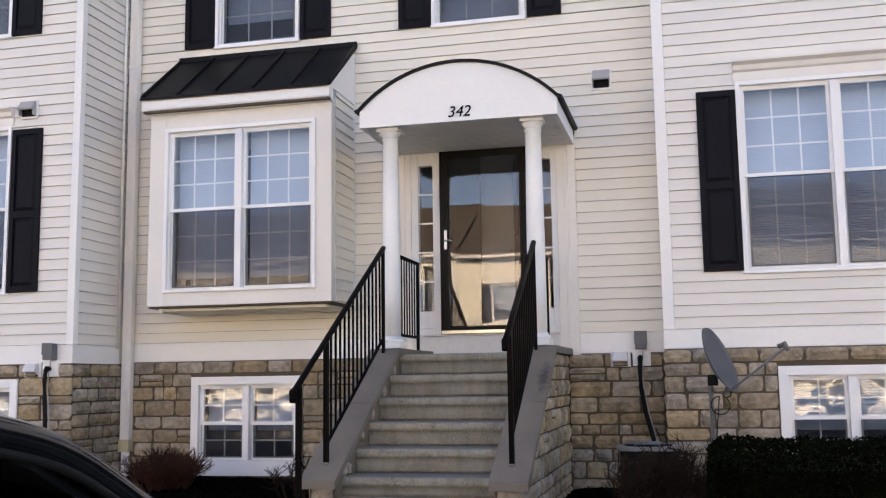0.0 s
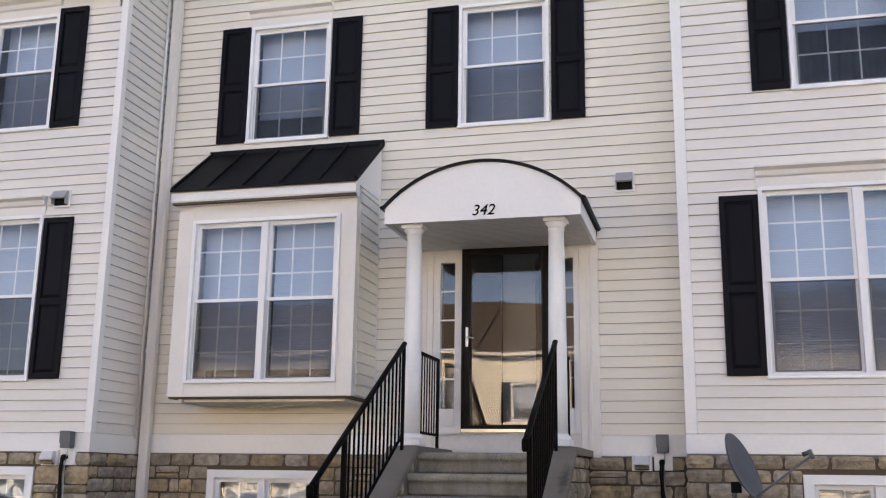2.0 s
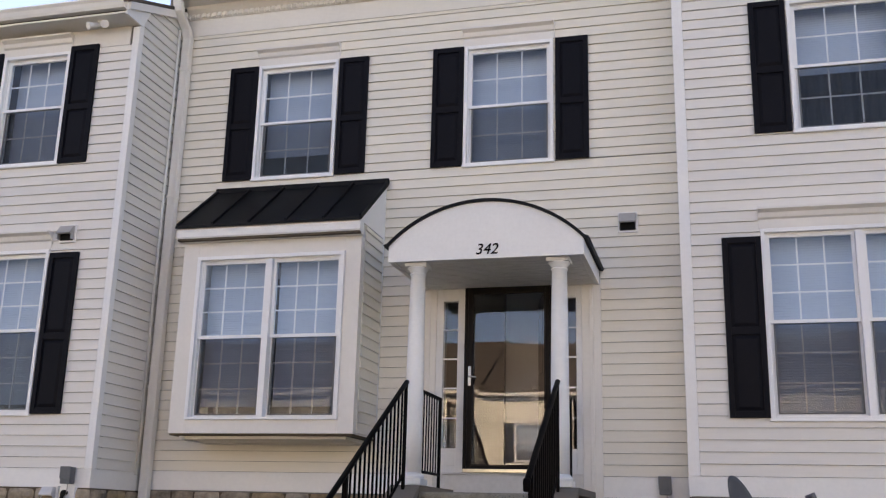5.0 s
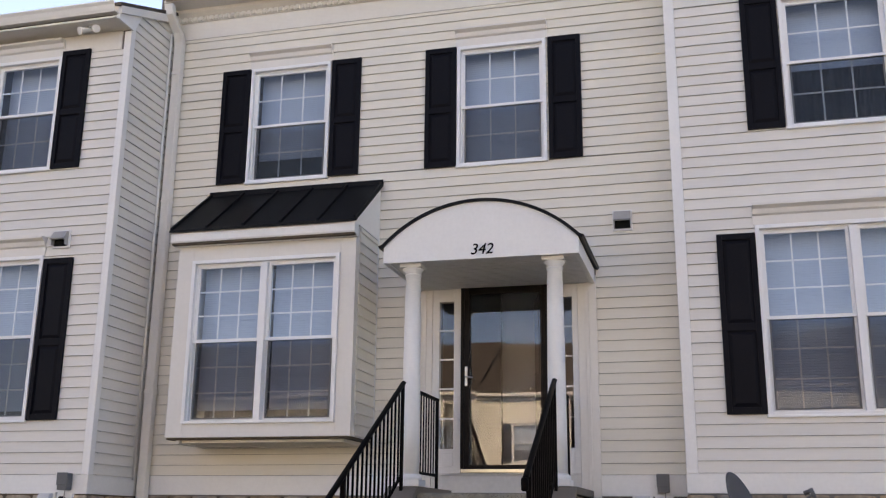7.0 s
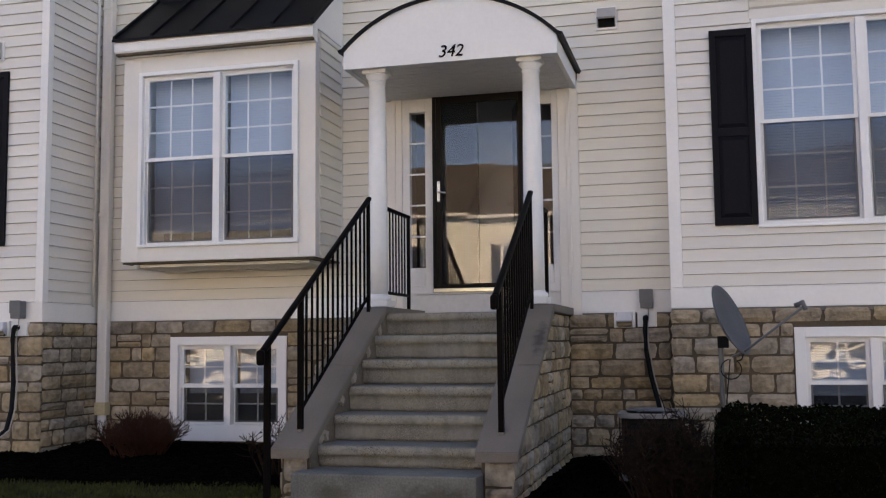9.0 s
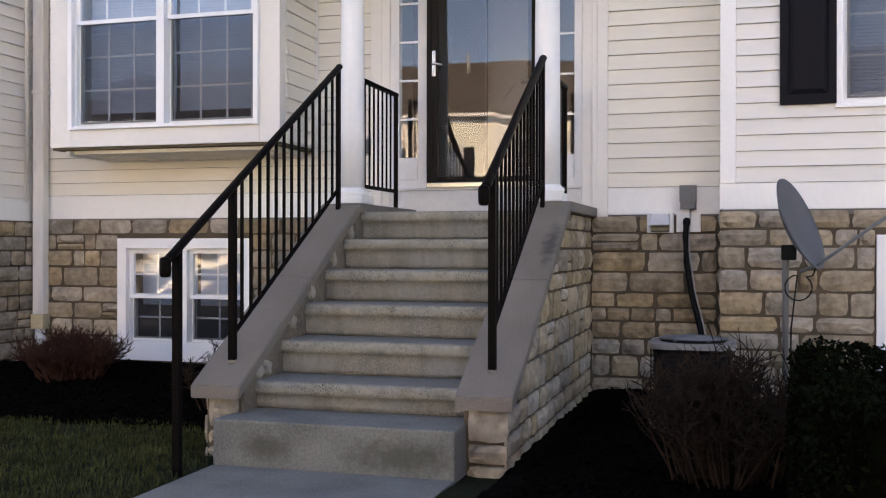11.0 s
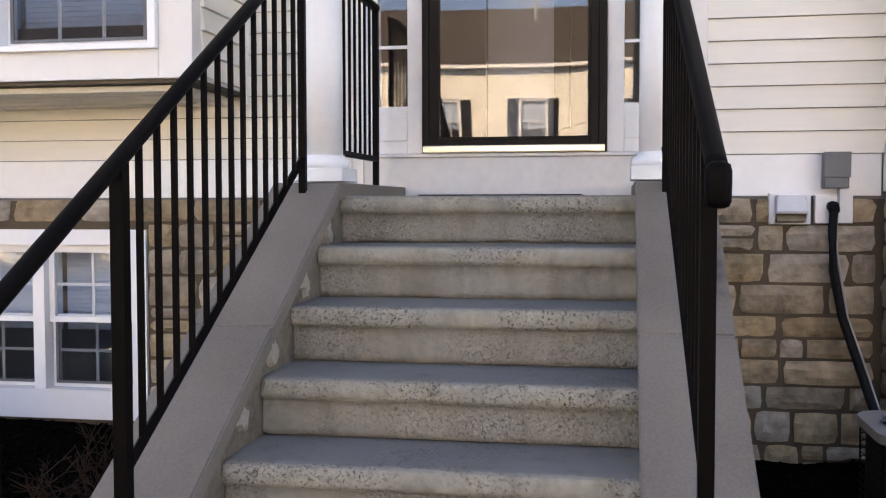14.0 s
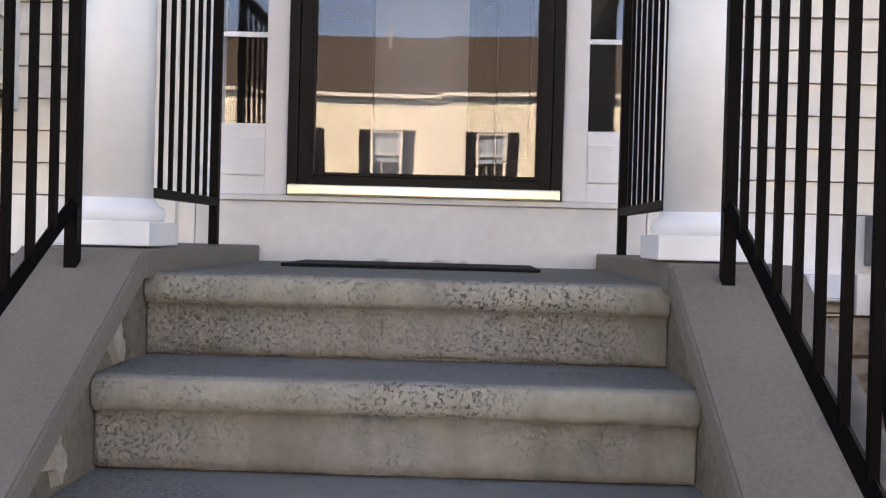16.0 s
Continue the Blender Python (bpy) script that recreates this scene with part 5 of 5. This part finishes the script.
for r in [0.03 + 0.018 * k for k in range(10)]:
    tube(bm, [(ax + r * math.cos(a), ay + r * math.sin(a), 0.539 + 0.012 * (1 - r / 0.24)) for a in [2 * math.pi * i / 24 for i in range(25)]], 0.003, 4)
for i in range(6):
    a = i * math.pi / 3
    tube(bm, [(ax + 0.02 * math.cos(a), ay + 0.02 * math.sin(a), 0.552), (ax + 0.205 * math.cos(a), ay + 0.205 * math.sin(a), 0.531)], 0.004, 4)
part("fan_grille", bm, GALV, ac)

# ---- satellite dish ----
dx, dy = 2.12, -1.30
sat = thing("satellite_dish", (dx, dy, 0), "grey satellite dish on a steel pole before the stone wall", "satellite dish")
part("pole", tube(bmesh.new(), [(dx, dy, -0.05), (dx, dy, 0.98), (dx + 0.01, dy, 1.06)], 0.02, 12), GALV, sat)
part("clamp", boxes((dx - 0.024, dx + 0.06, dy - 0.03, dy + 0.03, 1.0, 1.09), bevel=0.008), RUBBER, sat)
N3 = Vector((0.86, -0.34, 0.38)).normalized()
U3 = N3.cross(Vector((0, 0, 1))).normalized()
V3 = U3.cross(N3).normalized()
C3 = Vector((dx + 0.05, dy, 1.20))
bm = bmesh.new()
rows = []
for j in range(9):
    r = j / 8
    rows.append([bm.verts.new(C3 + U3 * (0.255 * r * math.cos(a)) + V3 * (0.285 * r * math.sin(a)) + N3 * (0.075 * r * r - 0.03)) for a in [2 * math.pi * i / 40 for i in range(40)]] if j else [bm.verts.new(C3 - N3 * 0.03)])
for i in range(40):
    bm.faces.new((rows[0][0], rows[1][i], rows[1][(i + 1) % 40])).smooth = True
for a, b in zip(rows[1:], rows[2:]):
    for i in range(40):
        bm.faces.new((a[i], b[i], b[(i + 1) % 40], a[(i + 1) % 40])).smooth = True
bmesh.ops.recalc_face_normals(bm, faces=bm.faces)
bmesh.ops.solidify(bm, geom=bm.faces[:], thickness=0.008)
part("reflector", bm, DISHGREY, sat)
foot = C3 - V3 * 0.26 + N3 * 0.03
tip = C3 + N3 * 0.58 - V3 * 0.13
part("feed_arm", tube(bmesh.new(), [foot - N3 * 0.1, foot, foot + (tip - foot) * 0.98], 0.010, 8), GALV, sat)
lnb = part("feed_head", tube(bmesh.new(), [tip - V3 * 0.03, tip + V3 * 0.015, tip + V3 * 0.045], 0.017, 12), GALV, sat)
part("feed_horn", tube(bmesh.new(), [tip + V3 * 0.03, tip + V3 * 0.03 - N3 * 0.06], [0.014, 0.02], 12), DISHGREY, lnb)
loop = [(dx + 0.07 + 0.075 * math.sin(a), dy - 0.03, 0.84 + 0.075 * math.cos(a)) for a in [0.6 + 5.6 * i / 24 for i in range(25)]]
part("cable", tube(bmesh.new(), [foot, foot + Vector((-0.02, -0.01, -0.06))] + loop + [(dx + 0.03, dy - 0.03, 0.6), (dx + 0.025, dy - 0.02, 0.2), (dx + 0.03, dy, 0.02)], 0.005, 6), RUBBER, sat)


# ---- planting ----
def shrub(name, at, radius, height, stems, seed, mat, label, thin=0.0035):
    """A leafless shrub: many arching stems from one crown, each forking into twigs."""
    rng = random.Random(seed)
    t = thing(name, at, label, "shrub")
    bm, tw = bmesh.new(), bmesh.new()
    o = Vector(at)
    for _ in range(stems):
        a, lean = rng.uniform(0, 6.3), rng.uniform(0.15, 1.0)
        h = height * rng.uniform(0.55, 1.0) * (1.05 - 0.35 * lean)
        p0 = o + Vector((math.cos(a) * radius * lean * rng.uniform(0.1, 0.7), math.sin(a) * radius * lean * rng.uniform(0.1, 0.7), -0.02))
        top = o + Vector((math.cos(a) * radius * lean, math.sin(a) * radius * lean, h))
        mid = p0.lerp(top, 0.5) + Vector((rng.uniform(-0.04, 0.04), rng.uniform(-0.04, 0.04), h * 0.12))
        tube(bm, [p0, mid, top], [thin * 2.2, thin * 1.4, thin * 0.7], 4)
        for _ in range(9):
            f = rng.uniform(0.3, 1.0)
            b0 = p0.lerp(mid, f * 2) if f < 0.5 else mid.lerp(top, f * 2 - 1)
            d = (Vector((rng.uniform(-1, 1), rng.uniform(-1, 1), rng.uniform(0.1, 1.1)))).normalized() * rng.uniform(0.05, 0.16)
            b1 = b0 + d * 0.6 + Vector((rng.uniform(-0.01, 0.01), rng.uniform(-0.01, 0.01), 0))
            tube(tw, [b0, b1, b0 + d + Vector((0, 0, 0.01))], [thin, thin * 0.8, thin * 0.5], 3)
            for _ in range(2):
                e = d.normalized() * 0.4 + Vector((rng.uniform(-1, 1), rng.uniform(-1, 1), rng.uniform(-0.2, 1)))
                tube(tw, [b1, b1 + e.normalized() * rng.uniform(0.03, 0.08)], [thin * 0.7, thin * 0.45], 3)
    tagged(part("stem_mass", bm, mat, t), kind="stuff")
    tagged(part("twig_mass", tw, mat, t), kind="stuff")
    return t


shrub("shrub", (-3.0, -0.98, 0.09), 0.46, 0.33, 130, 21, TWIG, "bare red-brown shrub in the mulch bed")
shrub("shrub", (-1.32, -1.75, 0.05), 0.26, 0.40, 14, 22, TWIGGREY, "sparse leafless shrub beside the stair")
shrub("shrub", (1.80, -2.80, 0.02), 0.46, 0.60, 170, 23, TWIGGREY, "dense leafless grey-brown shrub beside the hedge")


def hedge(x0, x1, y0, y1, z1, n, seed, label):
    rng = random.Random(seed)
    t = thing("hedge", ((x0 + x1) / 2, (y0 + y1) / 2, 0), label, "hedge")
    verts, faces = [], []
    for _ in range(n):
        side = rng.random()
        x, y, z = rng.uniform(x0, x1), rng.uniform(y0, y1), rng.uniform(0.06, z1)
        top = z1 + 0.05 * noise.noise(Vector((x * 2.2, y * 2.2, 1))) + 0.02 * noise.noise(Vector((x * 9, y * 9, 2)))
        if side < 0.42:
            z = top - abs(rng.gauss(0, 0.035))
        elif side < 0.78:
            y = y0 + abs(rng.gauss(0, 0.05)) + 0.05 * noise.noise(Vector((x * 2.5, z * 2.5, 5)))
        else:
            x = x0 + abs(rng.gauss(0, 0.05)) + 0.05 * noise.noise(Vector((y * 2.5, z * 2.5, 7)))
        ex = max(0.0, min(1.0, (min(x - x0, y - y0) / 0.18)))
        z = min(z, top - 0.10 * (1 - ex) ** 2)
        a, b = Vector((rng.gauss(0, 1), rng.gauss(0, 1), rng.gauss(0, 1))).normalized(), Vector((rng.gauss(0, 1), rng.gauss(0, 1), rng.gauss(0, 1)))
        b = a.cross(b).normalized()
        s = rng.uniform(0.010, 0.018)
        p, k = Vector((x, y, z)), len(verts)
        verts += [p - a * s, p + b * s * 0.5, p + a * s, p - b * s * 0.5]
        faces += [(k, k + 1, k + 2, k + 3)]
    me = bpy.data.meshes.new("leaves")
    o = ORIGIN[t.name]
    me.from_pydata([v - o for v in verts], [], faces)
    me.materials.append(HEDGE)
    ob = new("leaves", me)
    ob.parent = t
    bm = bmesh.new()
    for _ in range(160):
        x, y = rng.uniform(x0 + 0.08, x1), rng.uniform(y0 + 0.08, y1)
        tube(bm, [(x, y, -0.02), (x + rng.uniform(-0.1, 0.1), y + rng.uniform(-0.1, 0.1), z1 * 0.55), (x + rng.uniform(-0.16, 0.16), y + rng.uniform(-0.16, 0.16), z1 - 0.03)], [0.009, 0.006, 0.003], 4)
    tagged(part("stem_mass", bm, TWIGGREY, t), kind="stuff")
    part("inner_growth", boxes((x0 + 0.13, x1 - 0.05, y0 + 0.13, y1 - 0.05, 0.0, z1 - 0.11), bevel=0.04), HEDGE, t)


hedge(2.05, 5.4, -4.55, -3.1, 0.69, 42000, 31, "clipped dark evergreen hedge in the mulch bed")

# ---- parked car ----
car = thing("car", (0.28, -9.4, LOT), "black parked sedan facing the houses", "car")
cx0, cx1 = -0.59, 1.15
low = [(-11.75, 0.05), (-11.8, 0.35), (-11.7, 0.72), (-11.2, 0.80), (-10.0, 0.79), (-8.35, 0.76), (-7.6, 0.66), (-7.25, 0.50), (-7.17, 0.28), (-7.22, 0.05), (-7.5, 0.0), (-11.4, 0.0)]
bm = prism(low, cx0, cx1)
bmesh.ops.bevel(bm, geom=bm.edges[:], offset=0.06, segments=3, affect="EDGES", clamp_overlap=True)
part("body", bm, CARPAINT, car)
keys = [(-11.45, 0.76), (-11.05, 0.93), (-10.5, 1.03), (-9.9, 1.062), (-9.4, 1.062), (-9.1, 1.048), (-8.915, 1.022), (-8.765, 0.982), (-8.58, 0.896), (-8.4, 0.81), (-8.2, 0.72)]
cab = []
for k in range(len(keys) - 1):
    p = [Vector(keys[max(0, min(len(keys) - 1, k + j))]) for j in (-1, 0, 1, 2)]
    for f in (0.0, 0.25, 0.5, 0.75):
        v = p[1] + (p[2] - p[0]) * (f / 2) + (p[0] * 2 - p[1] * 5 + p[2] * 4 - p[3]) * (f * f / 2) + (p[1] * 3 - p[0] - p[2] * 3 + p[3]) * (f ** 3 / 2)
        cab.append((v.x, v.y))
cab.append(keys[-1])
bm = bmesh.new()
ringsl = []
for sx_ in (cx0 + 0.09, cx1 - 0.02):
    ringsl.append([bm.verts.new((sx_, y, z)) for y, z in cab])
mid = (cx0 + cx1) / 2
inner_l = [bm.verts.new((mid, y, z + (0.03 if 0 < k < len(cab) - 1 else 0.01))) for k, (y, z) in enumerate(cab)]
for a, b in ((ringsl[0], inner_l), (inner_l, ringsl[1])):
    for k in range(len(cab) - 1):
        bm.faces.new((a[k], a[k + 1], b[k + 1], b[k])).smooth = True
bmesh.ops.recalc_face_normals(bm, faces=bm.faces)
bmesh.ops.solidify(bm, geom=bm.faces[:], thickness=0.03)
part("roof_panel", bm, CARPAINT, car)
for x in (cx0 + 0.10, cx1 - 0.035):
    part("roof_rail", tube(bmesh.new(), [(x, y, z - 0.005) for y, z in cab], 0.022, 8), CARPAINT, car)
    part("drip_moulding", tube(bmesh.new(), [(x + (0.016 if x > 0 else -0.016), y, z - 0.034) for y, z in cab[1:-1]], 0.007, 6), RUBBER, car)
    part("side_window", prism([(-11.2, 0.77), (-10.85, 0.92), (-10.4, 0.985), (-9.9, 1.01), (-9.3, 1.005), (-8.95, 0.965), (-8.75, 0.915), (-8.58, 0.835), (-8.48, 0.77)], x - 0.006, x + 0.006), CARGLASS, car)
    part("pillar", prism([(-10.06, 0.78), (-10.02, 1.04), (-9.95, 1.04), (-9.96, 0.78)], x - 0.012, x + 0.012), CARPAINT, car)
for x in (cx0 + 0.02, cx1 - 0.02):
    for y in (-10.9, -8.05):
        wheel = part("wheel", tube(bmesh.new(), [(x - 0.10, y, LOT + 0.31), (x + 0.10, y, LOT + 0.31)], 0.31, 28), RUBBER, car)
        part("rim", tube(bmesh.new(), [(x - 0.105, y, LOT + 0.31), (x + 0.105, y, LOT + 0.31)], 0.2, 20), STEEL, wheel)
for x in (-0.42, 0.98):
    part("headlight", boxes((x - 0.15, x + 0.15, -7.40, -7.19, 0.40, 0.50), bevel=0.03), LIGHTGREY, car)
part("mirror", boxes((cx1 - 0.02, cx1 + 0.14, -8.95, -8.85, 0.80, 0.90), bevel=0.03), CARPAINT, car)
part("floor_pan", boxes((cx0 + 0.2, cx1 - 0.2, -11.5, -7.5, -0.06, 0.02)), RUBBER, car)


# ---- the row across the parking lot ----
def far_house(x0, x1, y, eave, wins, label):
    """A two-storey town house front, looking to +y."""
    h = thing("town_house", ((x0 + x1) / 2, y, LOT), label, "house", group="houses across the lot")
    holes = []
    for x in wins:
        holes += [(x - 0.48, x + 0.48, 3.40, 4.88), (x - 0.48, x + 0.48, 0.75, 2.35)]
    bm = bmesh.new()
    for c0, c1, z0, z1 in cells(x0, x1, LOT - 0.2, eave, holes):
        box(bm, c0, c1, y - 0.15, y, z0, z1)
    part("wall", bm, INTERIOR, h)
    verts, faces = [], []
    z = 0.4
    while z < eave - 0.2:
        for c0, c1, a, b in cells(x0, x1, z, z + 0.15, holes):
            k = len(verts)
            verts += [(c0, y + 0.035, a + 0.012), (c1, y + 0.035, a + 0.012), (c1, y + 0.006, b), (c0, y + 0.006, b), (c0, y + 0.001, a + 0.012), (c1, y + 0.001, a + 0.012)]
            faces += [(k, k + 3, k + 2, k + 1), (k, k + 1, k + 5, k + 4)]
        z += 0.15
    me = bpy.data.meshes.new("siding_boards")
    me.from_pydata([Vector(v) - ORIGIN[h.name] for v in verts], [], faces)
    me.materials.append(FARSIDING)
    ob = new("siding_boards", me)
    ob.parent = h
    tagged(ob, kind="stuff")
    part("eave_board", boxes((x0, x1, y, y + 0.30, eave - 0.03, eave), (x0, x1, y + 0.30, y + 0.33, eave - 0.03, eave + 0.14), (x0, x1, y, y + 0.04, eave - 0.22, eave - 0.03)), WHITE, h)
    part("downspout", boxes((x1 - 0.11, x1 - 0.02, y, y + 0.08, 0, eave)), WHITE, h)
    part("roof", prism([(y + 0.36, eave + 0.1), (y + 0.36, eave + 0.16), (y - 4.6, eave + 2.85), (y - 9.6, eave + 0.16), (y - 9.6, eave + 0.1), (y - 4.6, eave + 2.75)], x0, x1), SHINGLE, h, "brown-grey shingle roof")
    part("vent_pipe", tube(bmesh.new(), [(x0 + 4.2, y - 3.4, eave + 1.9), (x0 + 4.2, y - 3.4, eave + 3.0)], 0.07, 10), LIGHTGREY, h)
    part("rear_wall", boxes((x0, x1, y - 9.3, y - 9.15, LOT - 0.2, eave), (x0, x0 + 0.1, y - 9.15, y - 0.15, LOT - 0.2, eave), (x1 - 0.1, x1, y - 9.15, y - 0.15, LOT - 0.2, eave)), FARSIDING, h)
    for x in wins:
        for a, b in ((3.40, 4.88), (0.75, 2.35)):
            f = part("window", boxes((x - 0.48, x - 0.40, y - 0.06, y + 0.04, a, b), (x + 0.40, x + 0.48, y - 0.06, y + 0.04, a, b), (x - 0.40, x + 0.40, y - 0.06, y + 0.04, b - 0.07, b), (x - 0.40, x + 0.40, y - 0.06, y + 0.04, a, a + 0.07), (x - 0.40, x + 0.40, y - 0.055, y + 0.02, (a + b) / 2 - 0.03, (a + b) / 2 + 0.03), (x - 0.14, x - 0.12, y - 0.03, y, a + 0.07, b - 0.07), (x + 0.12, x + 0.14, y - 0.03, y, a + 0.07, b - 0.07)), VINYL, h)
            part("pane", boxes((x - 0.40, x + 0.40, y - 0.045, y - 0.04, a + 0.07, b - 0.07)), GLASS, f)
            part("blind", boxes((x - 0.42, x + 0.42, y - 0.14, y - 0.12, a + 0.5, b - 0.02)), BLIND, f)
            for sx in (-1, 1):
                part("shutter", boxes((x + sx * 0.67 - 0.17, x + sx * 0.67 + 0.17, y + 0.036, y + 0.07, a, b), bevel=0.006), SHUTTER, h)
            part("lintel", boxes((x - 0.52, x + 0.52, y + 0.02, y + 0.09, b + 0.02, b + 0.16)), WHITE, f)
    return h


for k in range(-4, 5):
    x0 = -0.78 + 6.1 * k
    far_house(x0, x0 + 6.1, -29.75, 5.95 + (0.11 if k % 2 == 0 else 0.0), (x0 + 1.6, x0 + 4.4), "sunlit cream town house with black shutters across the lot")
whole("lawn_far", boxes((-60, 60, -29.9, -27, LOT - 0.3, LOT + 0.02)), SOIL, "lawn strip before the houses across the lot", "lawn", kind="structure")

# ---- stonework, last of the setting ----
stones(wall_c, centre, XL, -0.85, -0.05, BAND0 - 0.004, [BASE1], 11)
stones(wall_c, centre, 0.795, XR - 0.04, -0.05, BAND0 - 0.004, [], 12)
stones(wall_r, right, XR - 0.035, 5.2, -0.05, BAND0 + 0.016, [RB], 13)
stones(wall_c, step_w, YR, -0.03, -0.05, BAND0 + 0.016, [], 14, wide=(0.15, 0.3))
stones(wall_l, left, -6.6, XL + 0.035, -0.05, BAND0 - 0.024, [LB], 15, row=(0.08, 0.19))
stones(wall_b, back_l, YL, -0.06, -0.05, BAND0 - 0.024, [], 16, row=(0.08, 0.19))
for w, f, a, b, hs in ((wall_c, centre, XL, -0.84, [BASE1]), (wall_c, centre, 0.76, XR, []), (wall_r, right, XR, 6.0, [RB]), (wall_l, left, -7.0, XL, [LB]), (wall_b, back_l, YL, 0, []), (wall_c, step_w, YR, 0, [])):
    bm = bmesh.new()
    for c0, c1, z0, z1 in cells(a, b, -0.2, 1.30, hs):
        p, q = f.place(c0, 0.012, z0), f.place(c1, -0.001, z1)
        box(bm, min(p[0], q[0]), max(p[0], q[0]), min(p[1], q[1]), max(p[1], q[1]), z0, z1)
    part("mortar", bm, MORTAR, w)
